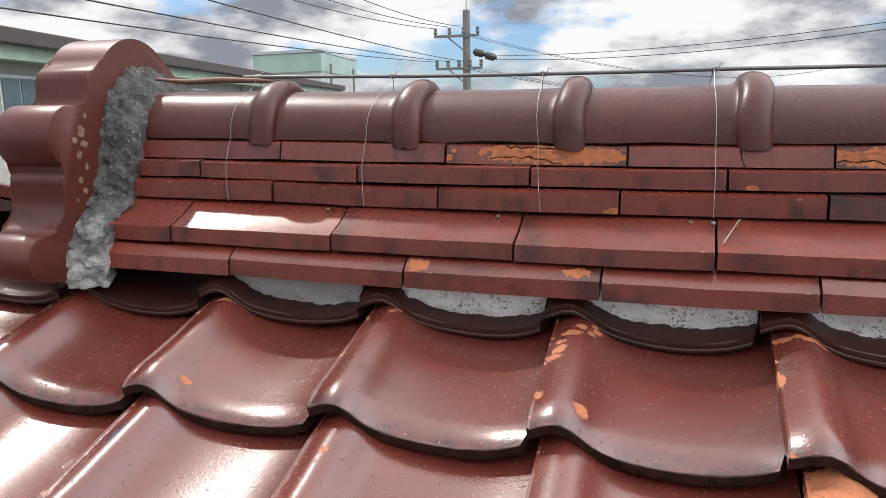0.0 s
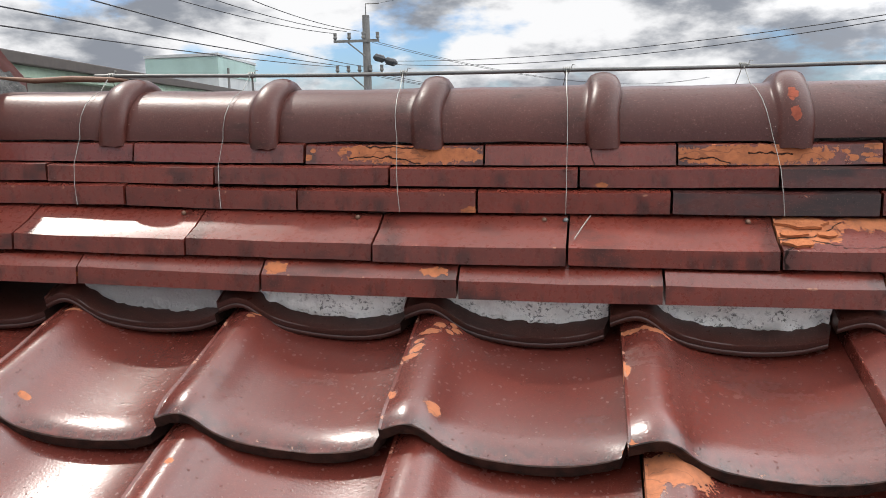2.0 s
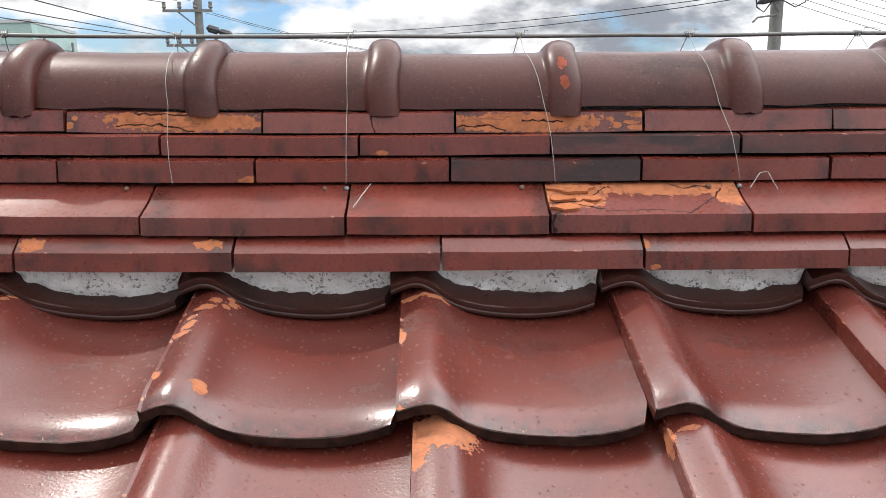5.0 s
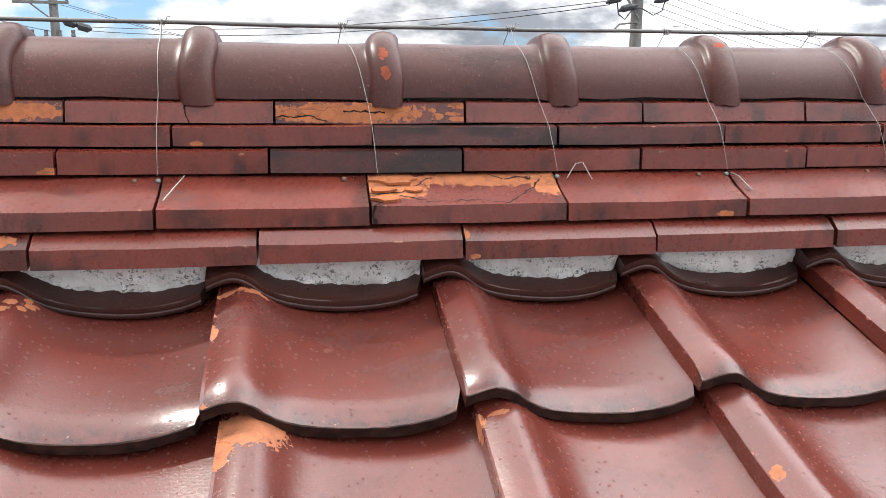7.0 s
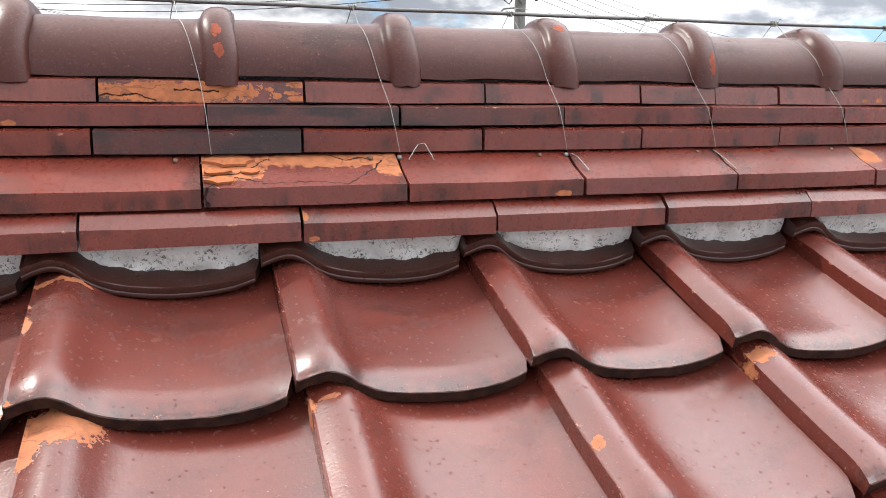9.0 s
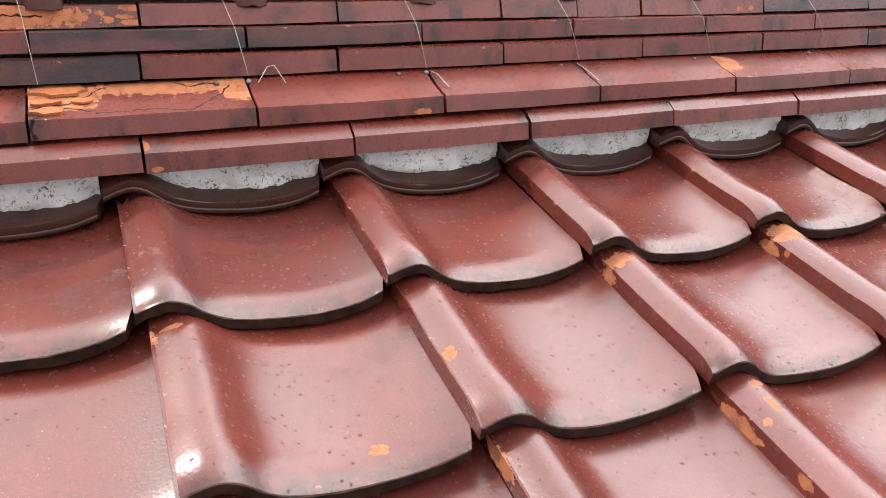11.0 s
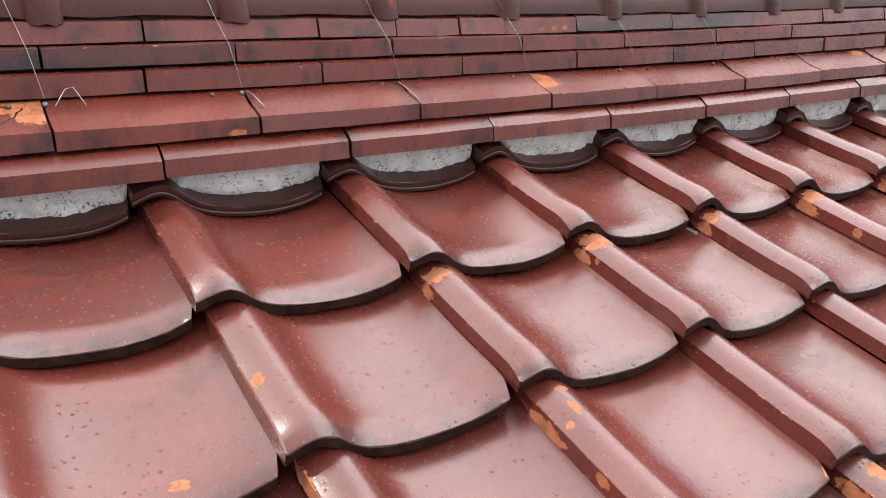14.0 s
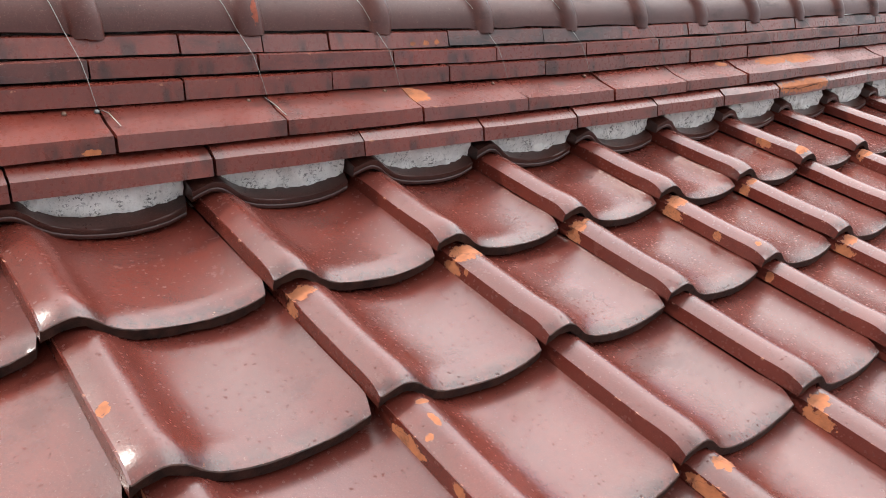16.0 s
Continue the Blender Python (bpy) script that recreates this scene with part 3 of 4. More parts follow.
# ---- pan tiles ----
PANS = [pan_mesh(i) for i in range(4)]
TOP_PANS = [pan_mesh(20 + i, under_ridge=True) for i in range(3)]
# bare patches by column and row: (u, v, z, radii) in the tile's own space
CREST = 0.030
CHIPS = {
    (-1, 1): [(0.053, 0.206, CREST, 0.005, 0.005, 0.02), (0.062, 0.203, CREST, 0.006, 0.004, 0.02), (0.057, 0.198, CREST, 0.006, 0.005, 0.02), (0.037, 0.196, CREST, 0.009, 0.006, 0.02), (0.050, 0.188, CREST, 0.005, 0.004, 0.02), (0.026, 0.181, CREST, 0.015, 0.006, 0.02), (0.070, 0.190, CREST, 0.004, 0.003, 0.02), (0.015, 0.163, CREST, 0.007, 0.005, 0.02), (0.014, 0.146, CREST, 0.010, 0.009, 0.02), (0.009, 0.130, CREST, 0.012, 0.007, 0.02), (0.056, 0.034, 0.024, 0.009, 0.010, 0.02), (0.262, 0.004, -0.006, 0.004, 0.006, 0.02), (0.004, 0.055, 0.02, 0.006, 0.008, 0.02)],
    (0, 1): [(0.010, 0.205, CREST, 0.016, 0.006, 0.02), (0.028, 0.207, CREST, 0.008, 0.004, 0.02), (0.046, 0.208, CREST, 0.007, 0.007, 0.02), (0.055, 0.203, CREST, 0.008, 0.004, 0.02), (0.038, 0.203, CREST, 0.006, 0.004, 0.02), (0.002, 0.128, 0.016, 0.007, 0.014, 0.012), (0.006, 0.003, 0.008, 0.006, 0.01, 0.01), (0.262, 0.005, -0.006, 0.004, 0.007, 0.02)],
    (-2, 1): [(0.035, 0.205, CREST, 0.007, 0.004, 0.02), (0.042, 0.213, CREST, 0.006, 0.004, 0.02)],
    (-3, 1): [(0.072, 0.036, 0.015, 0.007, 0.007, 0.02), (0.03, 0.21, CREST, 0.012, 0.004, 0.02)],
    (0, 2): [(0.030, 0.208, CREST, 0.050, 0.026, 0.03), (0.006, 0.19, 0.02, 0.016, 0.03, 0.02)],
    (1, 2): [(0.178, 0.030, -0.016, 0.010, 0.007, 0.02), (0.022, 0.207, CREST, 0.012, 0.004, 0.02), (0.0, 0.20, 0.012, 0.008, 0.02, 0.012)],
    (2, 2): [(0.009, 0.100, CREST, 0.007, 0.010, 0.02)],
    (-3, 2): [(0.10, 0.02, -0.01, 0.004, 0.004, 0.02)],
    (-2, 2): [(0.032, 0.165, CREST, 0.005, 0.004, 0.02)],
    (1, 3): [(0.0, 0.20, 0.012, 0.008, 0.02, 0.012)],
    (3, 2): [(0.014, 0.203, CREST, 0.018, 0.013, 0.03), (0.0, 0.195, 0.008, 0.006, 0.014, 0.010)],
    (4, 2): [(0.026, 0.203, CREST, 0.028, 0.018, 0.03), (0.0, 0.200, 0.008, 0.007, 0.020, 0.010), (0.0, 0.17, 0.016, 0.003, 0.004, 0.006)],
    (5, 2): [(0.010, 0.205, CREST, 0.016, 0.014, 0.03), (0.0, 0.20, 0.008, 0.007, 0.016, 0.012), (0.034, 0.208, CREST, 0.012, 0.004, 0.02)],
    (6, 2): [(0.024, 0.205, CREST, 0.030, 0.016, 0.03), (0.0, 0.195, 0.008, 0.007, 0.022, 0.012), (0.0, 0.095, 0.012, 0.005, 0.009, 0.010), (0.018, 0.03, CREST, 0.005, 0.006, 0.02)],
    (3, 3): [(0.0, 0.178, 0.006, 0.006, 0.030, 0.010), (0.036, 0.207, CREST, 0.010, 0.004, 0.02), (0.030, 0.176, CREST, 0.004, 0.013, 0.02), (0.012, 0.160, CREST, 0.005, 0.006, 0.02), (0.0, 0.092, 0.014, 0.004, 0.009, 0.008), (0.262, 0.006, -0.006, 0.005, 0.009, 0.02)],
    (8, 1): [(0.0, 0.10, 0.014, 0.006, 0.024, 0.010), (0.024, 0.02, CREST, 0.020, 0.012, 0.02)],
    (2, 3): [(0.0, 0.205, 0.012, 0.005, 0.028, 0.012)],
    (7, 3): [(0.020, 0.205, CREST, 0.020, 0.012, 0.03), (0.0, 0.20, 0.008, 0.007, 0.018, 0.012)],
    (7, 2): [(0.018, 0.207, CREST, 0.014, 0.007, 0.03), (0.0, 0.205, 0.010, 0.006, 0.010, 0.02)],
    (9, 2): [(0.018, 0.205, CREST, 0.026, 0.014, 0.03)],
    (6, 3): [(0.0, 0.208, 0.010, 0.006, 0.008, 0.012)],
    (4, 4): [(0.036, 0.200, CREST, 0.016, 0.012, 0.02), (0.0, 0.19, 0.008, 0.007, 0.030, 0.012)],
    (5, 4): [(0.014, 0.203, CREST, 0.016, 0.014, 0.03), (0.0, 0.19, 0.008, 0.007, 0.024, 0.012)],
}
MARKS = {(-3, 2): [(0.024, 0.150, CREST, 0.0045, 0.024, 0.02)]}
tile_rng = random.Random(5)
for row in range(0, 10):
    for col in range(-6, 24):
        if not (row in (0, 1, 2, 3, 4) or (row < 8 and col < 19) or col < 10):
            continue
        c = corner(col, row)
        if c.x < ROOF_X0 or c.x > ROOF_X1 - 0.25:
            continue
        chips = CHIPS.get((col, row))
        if chips is None and tile_rng.random() < 0.22 and row > 0 and col > 8:
            chips = [(tile_rng.uniform(0.0, 0.04), tile_rng.uniform(0.19, 0.215), CREST, tile_rng.uniform(0.008, 0.026), tile_rng.uniform(0.005, 0.014), 0.03)]
        mat = glaze("tile glaze chipped", chips=chips, wear="left", marks=MARKS.get((col, row), ())) if chips else None
        m = pose(c.x + tile_rng.uniform(-0.0015, 0.0015), c.y + tile_rng.uniform(-0.002, 0.002), c.z + tile_rng.uniform(-0.0008, 0.0008), (16.2 if row == 1 else TILE_TILT) + tile_rng.uniform(-0.3, 0.3), tile_rng.uniform(-0.4, 0.4), tile_rng.uniform(-0.4, 0.4))
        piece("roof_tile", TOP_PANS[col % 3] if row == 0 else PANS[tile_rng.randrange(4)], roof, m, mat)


def joined_pans(name, parent, cells, turned):
    """Pan tiles beyond the near stretch, joined into one mesh."""
    src = PANS[0]
    co = np.empty(len(src.vertices) * 3)
    src.vertices.foreach_get("co", co)
    co = co.reshape(-1, 3)
    faces = [tuple(p.vertices) for p in src.polygons]
    ids = [p.material_index for p in src.polygons]
    verts, polys, mats = [], [], []
    for col, row in cells:
        m = np.array(pose(*corner(col, row), TILE_TILT, 0, 0))
        if turned:
            m = np.array(Matrix.Translation((2 * ROOF_X0 + 8.0, 2 * AXIS_Y, 0)) @ pose(0, 0, 0, 0, 0, 180)) @ m
        base = len(verts)
        verts.extend((co @ m[:3, :3].T + m[:3, 3]).tolist())
        polys.extend([tuple(i + base for i in f) for f in faces])
        mats.extend(ids)
    me = bpy.data.meshes.new(name)
    me.from_pydata(verts, [], polys)
    me.polygons.foreach_set("material_index", mats)
    me.materials.append(GLAZE_FAR)
    me.materials.append(EDGE)
    smooth(me, 42)
    ob = new(name, me)
    ob.parent = parent
    return tagged(ob, kind="stuff")


far_cells = [(col, row) for row in range(5, 14) for col in range(-6, 24) if not ((row < 8 and col < 19) or (row < 10 and col < 10)) and ROOF_X0 <= corner(col, row).x <= ROOF_X1 - 0.25]
joined_pans("far_roof_tiles", roof, far_cells, False)
joined_pans("rear_roof_tiles", roof_back, [(col, row) for row in range(0, 14) for col in range(-6, 24) if ROOF_X0 <= corner(col, row).x <= ROOF_X1 - 0.25], True)

# ---- the ridge ----
ridge = thing("roof_ridge", "stacked red-brown ridge tiles with round caps, chipped and sooty", "ridge")
bm = bmesh.new()
box(bm, RIDGE_LEFT, RIDGE_RIGHT, 1.118, 2 * AXIS_Y - 1.118, 0.28, 0.585)
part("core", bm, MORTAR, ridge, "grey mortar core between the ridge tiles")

NOSHI_CHIPS = {
    (1, -1): [(0.160, 0.002, 0.014, 0.105, 0.03, 0.0125), (0.10, 0.004, 0.020, 0.05, 0.02, 0.006), (0.006, 0.0, 0.008, 0.006, 0.02, 0.004), (0.012, 0.0, 0.018, 0.004, 0.02, 0.003)],
    (1, 1): [(0.095, 0.002, 0.012, 0.110, 0.03, 0.0135), (0.215, 0.0, 0.008, 0.006, 0.02, 0.004), (0.232, 0.0, 0.012, 0.010, 0.02, 0.003), (0.238, 0.0, 0.005, 0.014, 0.02, 0.003), (0.205, 0.0, 0.016, 0.006, 0.02, 0.003), (0.24, 0.004, 0.022, 0.012, 0.02, 0.004)],
    (4, 1): [(0.028, 0.045, 0.04, 0.050, 0.034, 0.03), (0.165, 0.058, 0.05, 0.100, 0.016, 0.03), (0.240, 0.048, 0.04, 0.026, 0.028, 0.03)],
    (5, -1): [(0.018, 0.012, 0.03, 0.016, 0.014, 0.008), (0.235, 0.010, 0.032, 0.018, 0.010, 0.006)],
    (5, -3): [(0.243, 0.0, 0.012, 0.009, 0.02, 0.010)],
    (5, 2): [(0.003, 0.008, 0.032, 0.006, 0.012, 0.006), (0.014, 0.0, 0.004, 0.007, 0.02, 0.003)],
    (4, 2): [(0.22, 0.0, 0.004, 0.012, 0.01, 0.004)],
    (4, 5): [(0.012, 0.044, 0.04, 0.030, 0.022, 0.03)],
    (4, 8): [(0.225, 0.055, 0.045, 0.020, 0.010, 0.03)],
    (4, 9): [(0.19, 0.05, 0.04, 0.08, 0.016, 0.03)],
    (4, 10): [(0.05, 0.05, 0.04, 0.10, 0.020, 0.03)],
    (5, 10): [(0.13, 0.0, 0.02, 0.14, 0.04, 0.016)],
    (3, -1): [(0.247, 0.0, 0.003, 0.012, 0.02, 0.005)],
    (2, -1): [(0.03, 0.0, 0.003, 0.008, 0.02, 0.004)],
    (1, 6): [(0.17, 0.0, 0.006, 0.008, 0.02, 0.004), (0.20, 0.0, 0.007, 0.007, 0.02, 0.004), (0.225, 0.0, 0.008, 0.006, 0.02, 0.004)],
}
NOSHI_CRACKS = {
    (4, 1): [[(0.070, 0.010), (0.140, 0.012), (0.178, 0.005), (0.208, 0.032), (0.230, 0.052)], [(0.0, 0.025), (0.045, 0.032), (0.080, 0.060)], [(0.004, 0.0), (0.037, 0.020)], [(0.0, 0.030), (0.033, 0.026), (0.070, 0.014)], [(0.16, 0.066), (0.18, 0.056), (0.215, 0.060)]],
    (1, -1): [[(0.067, 0.008), (0.097, 0.011), (0.134, 0.008), (0.168, 0.002)], [(0.09, 0.024), (0.16, 0.023)]],
    (1, 1): [[(0.003, 0.008), (0.050, 0.008), (0.066, 0.001)], [(0.09, 0.016), (0.14, 0.013)]],
    (1, 0): [[(0.147, 0.028), (0.142, 0.018), (0.148, 0.0)]],
    (5, 10): [[(0.02, 0.02), (0.1, 0.014), (0.2, 0.02)]],
}
noshi_rng = random.Random(11)
shared = {}
for course, (joints, zero) in JOINT.items():
    y0, z0 = COURSES[course][0]
    ends = [RIDGE_LEFT] + joints
    while ends[-1] < RIDGE_RIGHT - 0.3:
        ends.append(ends[-1] + 0.2535)
    for n, (xa, xb) in enumerate(zip(ends, ends[1:])):
        k = n - 1 - zero
        key = (course, round(xb - xa, 3), k % 4)
        if key not in shared:
            shared[key] = noshi_mesh(course, xb - xa, hash((course, k % 4)) % 997)
        chips = NOSHI_CHIPS.get((course, k))
        sooty = noshi_rng.random()
        mat = SOOTY if (sooty < 0.12 and course < 4) or (course, k) in ((2, 0), (2, 1), (3, 1)) else None
        if chips or (course, k) in NOSHI_CRACKS:
            mat = glaze("ridge tile glaze flaked", base=(0.200, 0.037, 0.0235), ior=1.53, grain=0.12, soot_shade=0.75, soot=0.7, pits=0.4, rough=0.23, wear="front", chips=chips, cracks=NOSHI_CRACKS.get((course, k), ()), flat="xy" if course == 4 else "xz")
        piece("ridge_tile", shared[key], ridge, pose(xa, y0 + noshi_rng.uniform(-0.0012, 0.0012), z0 + lift(xa) + noshi_rng.uniform(-0.0007, 0.0007), noshi_rng.uniform(-0.8, 0.8), noshi_rng.uniform(-0.25, 0.25) - math.degrees(math.atan2(lift(xb) - lift(xa), xb - xa)), noshi_rng.uniform(-0.5, 0.5)), mat)

bm = bmesh.new()
for course in COURSES:
    sec = COURSES[course]
    a = [bm.verts.new((RIDGE_LEFT, 2 * AXIS_Y - y, z)) for y, z in sec]
    b = [bm.verts.new((RIDGE_RIGHT, 2 * AXIS_Y - y, z)) for y, z in sec]
    for i in range(len(sec)):
        j = (i + 1) % len(sec)
        bm.faces.new((a[i], a[j], b[j], b[i]))
    bm.faces.new(a)
    bm.faces.new(b[::-1])
tagged(part("rear_ridge_tiles", bm, GLAZE_RIDGE, ridge), kind="stuff")

CAPS = [cap_mesh(i) for i in range(4)]
cap_rng = random.Random(3)
CAP_CHIPS = {0: [(0.236, -0.07, 0.06, 0.007, 0.012, 0.009), (0.238, -0.08, 0.035, 0.006, 0.02, 0.009)], 2: [(0.24, -0.05, 0.075, 0.008, 0.02, 0.004)], 3: [(0.245, -0.09, 0.03, 0.006, 0.02, 0.022)]}
for k in range(-4, 25):
    x = BAND_X + BAND_STEP * k
    chips = CAP_CHIPS.get(k)
    mat = glaze("cap tile glaze chipped", base=(0.082, 0.022, 0.016), ior=1.38, grain=0.18, soot=0.75, pits=0.45, rough=0.31, chips=chips, orange=(0.27, 0.065, 0.035)) if chips else None
    piece("cap_tile", CAPS[k % 4], ridge, pose(x, AXIS_Y + cap_rng.uniform(-0.0015, 0.0015), CAP_Z + lift(x) + cap_rng.uniform(-0.001, 0.001), cap_rng.uniform(-0.8, 0.8), cap_rng.uniform(-0.2, 0.2) - math.degrees(math.atan2(lift(x + BAND_STEP) - lift(x), BAND_STEP)), cap_rng.uniform(-0.3, 0.3)), mat)


def plaster_mesh(seed):
    """Lime plaster packed between a pan's hollow and the lowest ridge course."""
    rng = random.Random(seed)
    bm = bmesh.new()
    nu, nv = 40, 12
    sl = math.radians(TILE_TILT)
    grid = []
    for i in range(nu + 1):
        u = 0.052 + (0.262 - 0.052) * i / nu
        v0 = 0.026 + 0.005 * noise.noise((u * 35, seed * 3.1, 0.5)) + 0.0025 * noise.noise((u * 110, seed * 3.1, 2.5)) + rng.uniform(-0.0014, 0.0014)
        zt = pan_top(u, 0.1) - 0.0025
        ya, za = v0 * math.cos(sl) - zt * math.sin(sl), v0 * math.sin(sl) + zt * math.cos(sl)
        col = []
        for j in range(nv + 1):
            f = j / nv
            top = 0.060
            y = ya + (0.018 - ya) * f - 0.006 * math.sin(math.pi * f)
            z = za + (top - za) * f
            y += 0.0055 * noise.noise((u * 50 + seed * 9, z * 50, seed)) + 0.0034 * noise.noise((u * 170, z * 170, seed))
            col.append(bm.verts.new((u, y, z)))
        col.append(bm.verts.new((u, ya + 0.09, top)))
        col.append(bm.verts.new((u, ya + 0.09, za)))
        grid.append(col)
    for a, b in zip(grid, grid[1:]):
        for j in range(len(a)):
            k = (j + 1) % len(a)
            bm.faces.new((a[j], b[j], b[k], a[k]))
    bm.faces.new(grid[0])
    bm.faces.new(grid[-1][::-1])
    return smooth(link_mesh("plaster", bm, PLASTER), 60)


FILLS = [plaster_mesh(i) for i in range(4)]
for col in range(-3, 22):
    c = corner(col, 0)
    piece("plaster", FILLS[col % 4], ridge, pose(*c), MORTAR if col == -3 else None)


# ---- the end ornament of the ridge ----
def arc(cy, cz, r, a0, a1, n):
    return [(cy + r * math.cos(radians(a0 + (a1 - a0) * k / n)), cz + r * math.sin(radians(a0 + (a1 - a0) * k / n))) for k in range(n + 1)]


ONI_Y, ONI_X0, ONI_X1 = 1.158, -0.962, -0.858
half = arc(ONI_Y, 0.627, 0.100, 90, 146, 9)
half += arc(1.062, 0.655, 0.020, 120, 180, 4) + [(1.042, 0.632)] + arc(1.030, 0.627, 0.012, 0, -80, 3)
half += arc(1.000, 0.567, 0.050, 75, 240, 14)
half += arc(0.988, 0.500, 0.018, 130, 200, 5) + arc(0.930, 0.470, 0.045, 0, -72, 7)
half += arc(0.924, 0.389, 0.036, 62, 265, 14) + [(0.965, 0.348), (1.05, 0.345)]
outline = half + [(2 * ONI_Y - y, z) for y, z in reversed(half)]
bm = bmesh.new()
ring_a = [bm.verts.new((ONI_X1, y, z)) for y, z in outline]
ring_b = [bm.verts.new((ONI_X0, y, z)) for y, z in outline]
for i in range(len(outline)):
    j = (i + 1) % len(outline)
    bm.faces.new((ring_a[i], ring_a[j], ring_b[j], ring_b[i]))
front = bm.faces.new(ring_a)
rear = bm.faces.new(ring_b[::-1])
bmesh.ops.bevel(bm, geom=list(front.edges) + list(rear.edges), offset=0.004, segments=2, affect="EDGES", profile=0.5)
oni_mat = glaze("ornament glaze", base=(0.112, 0.025, 0.017), ior=1.42, soot=0.6, pits=0.4, rough=0.30, orange=(0.20, 0.13, 0.09),
                chips=[(ONI_X1, 1.018, 0.578, 0.01, 0.008, 0.010), (ONI_X1, 1.004, 0.562, 0.01, 0.006, 0.005), (ONI_X1, 1.022, 0.556, 0.01, 0.009, 0.006), (ONI_X1, 1.010, 0.540, 0.01, 0.005, 0.006), (ONI_X1, 1.024, 0.520, 0.01, 0.004, 0.007), (ONI_X1, 1.008, 0.500, 0.01, 0.006, 0.006), (ONI_X1, 1.016, 0.482, 0.01, 0.005, 0.005), (ONI_X1, 1.030, 0.600, 0.01, 0.004, 0.004), (ONI_X1, 0.998, 0.470, 0.01, 0.003, 0.003)])
me = smooth(link_mesh("ridge_end_ornament", bm, oni_mat), 40)
oni = tagged(new("ridge_end_ornament", me), "scroll-shaped dark red glazed ornament closing the ridge end", "roof ornament")

# mortar that beds the ornament against the ridge
out_a = [(0.962, 0.335), (0.962, 0.385), (0.982, 0.425), (1.030, 0.475), (1.050, 0.530), (1.064, 0.590), (1.088, 0.640), (1.130, 0.674), (ONI_Y + 0.02, 0.684)]
out_b = [(0.984, 0.335), (0.984, 0.388), (1.000, 0.430), (1.060, 0.466), (1.068, 0.505), (1.082, 0.548), (1.098, 0.585), (1.122, 0.618), (ONI_Y + 0.02, 0.634)]


def dense(poly, n):
    d = [0.0]
    for p, q in zip(poly, poly[1:]):
        d.append(d[-1] + math.dist(p, q))
    ts = [d[-1] * k / n for k in range(n + 1)]
    return [(float(np.interp(t, d, [p[0] for p in poly])), float(np.interp(t, d, [p[1] for p in poly]))) for t in ts]


bm = bmesh.new()
NS, NX = 120, 22
da, db = dense(out_a, NS), dense(out_b, NS)
da += [(2 * (ONI_Y + 0.02) - y, z) for y, z in reversed(da[:-1])]
db += [(2 * (ONI_Y + 0.02) - y, z) for y, z in reversed(db[:-1])]
rows_m = []
for i in range(NX + 1):
    f = i / NX
    row = []
    for k, ((ya, za), (yb, zb)) in enumerate(zip(da, db)):
        edge = 0.010 * noise.noise((k * 0.076, 3.3, 0.7)) + 0.004 * noise.noise((k * 0.35, 1.3, 0.2))
        x = ONI_X1 - 0.002 + f * (0.056 + edge)
        g = f * f * (3 - 2 * f)
        y, z = ya + (yb - ya) * g, za + (zb - za) * g
        n1 = noise.noise((x * 55, y * 55, z * 55)) * 0.007 + noise.noise((x * 130, y * 130, z * 130)) * 0.0055
        dy, dz = y - 1.178, z - 0.45
        r = math.hypot(dy, dz)
        row.append(bm.verts.new((x, y + n1 * dy / r, z + n1 * dz / r)))
    rows_m.append(row)
tail = []
for (yb, zb), v in zip(db, rows_m[-1]):
    dy, dz = yb - 1.178, zb - 0.45
    tail.append(bm.verts.new((v.co.x - 0.004, yb - 0.03 * dy / math.hypot(dy, dz), zb - 0.03 * dz / math.hypot(dy, dz))))
rows_m.append(tail)
for ra, rb in zip(rows_m, rows_m[1:]):
    for k in range(len(ra) - 1):
        bm.faces.new((ra[k], rb[k], rb[k + 1], ra[k + 1]))
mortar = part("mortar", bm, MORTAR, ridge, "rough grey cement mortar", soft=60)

# ---- rod, knots and tie wires ----
ROD_Z = CAP_Z + CAP_H + 0.0185 + 0.0045
rod_rng = random.Random(8)


def rod(x0, x1, z, y, label):
    bm = bmesh.new()
    n = max(4, int((x1 - x0) / 0.12))
    tube(bm, [(x0 + (x1 - x0) * k / n, y + rod_rng.uniform(-0.001, 0.001), z + lift(x0 + (x1 - x0) * k / n) + rod_rng.uniform(-0.0008, 0.0008)) for k in range(n + 1)], 0.0029, 8)
    me = smooth(link_mesh("steel_rod", bm, STEEL), 50)
    return tagged(new("steel_rod", me), label, "rod", group="rods along the ridge")


rod(-0.66, 0.98, ROD_Z, AXIS_Y, "thin galvanised steel rod lying on the ridge cap collars")
rod(0.86, 4.4, ROD_Z + 0.001, AXIS_Y + 0.0062, "thin galvanised steel rod lapped beside the next rod")
bm = bmesh.new()
tube(bm, [(-0.82, AXIS_Y - 0.02, ROD_Z + 0.010), (-0.76, AXIS_Y - 0.012, ROD_Z + 0.004), (-0.70, AXIS_Y - 0.006, ROD_Z + 0.006), (-0.63, AXIS_Y - 0.0045, ROD_Z + 0.003), (-0.60, AXIS_Y - 0.004, ROD_Z + 0.001)], [0.0022, 0.0045, 0.005, 0.0045, 0.002], 8)
tagged(new("rusty_rod_end", smooth(link_mesh("rusty_rod_end", bm, NAIL), 50)), "rusty brown rod end twisted round the steel rod", "rod")


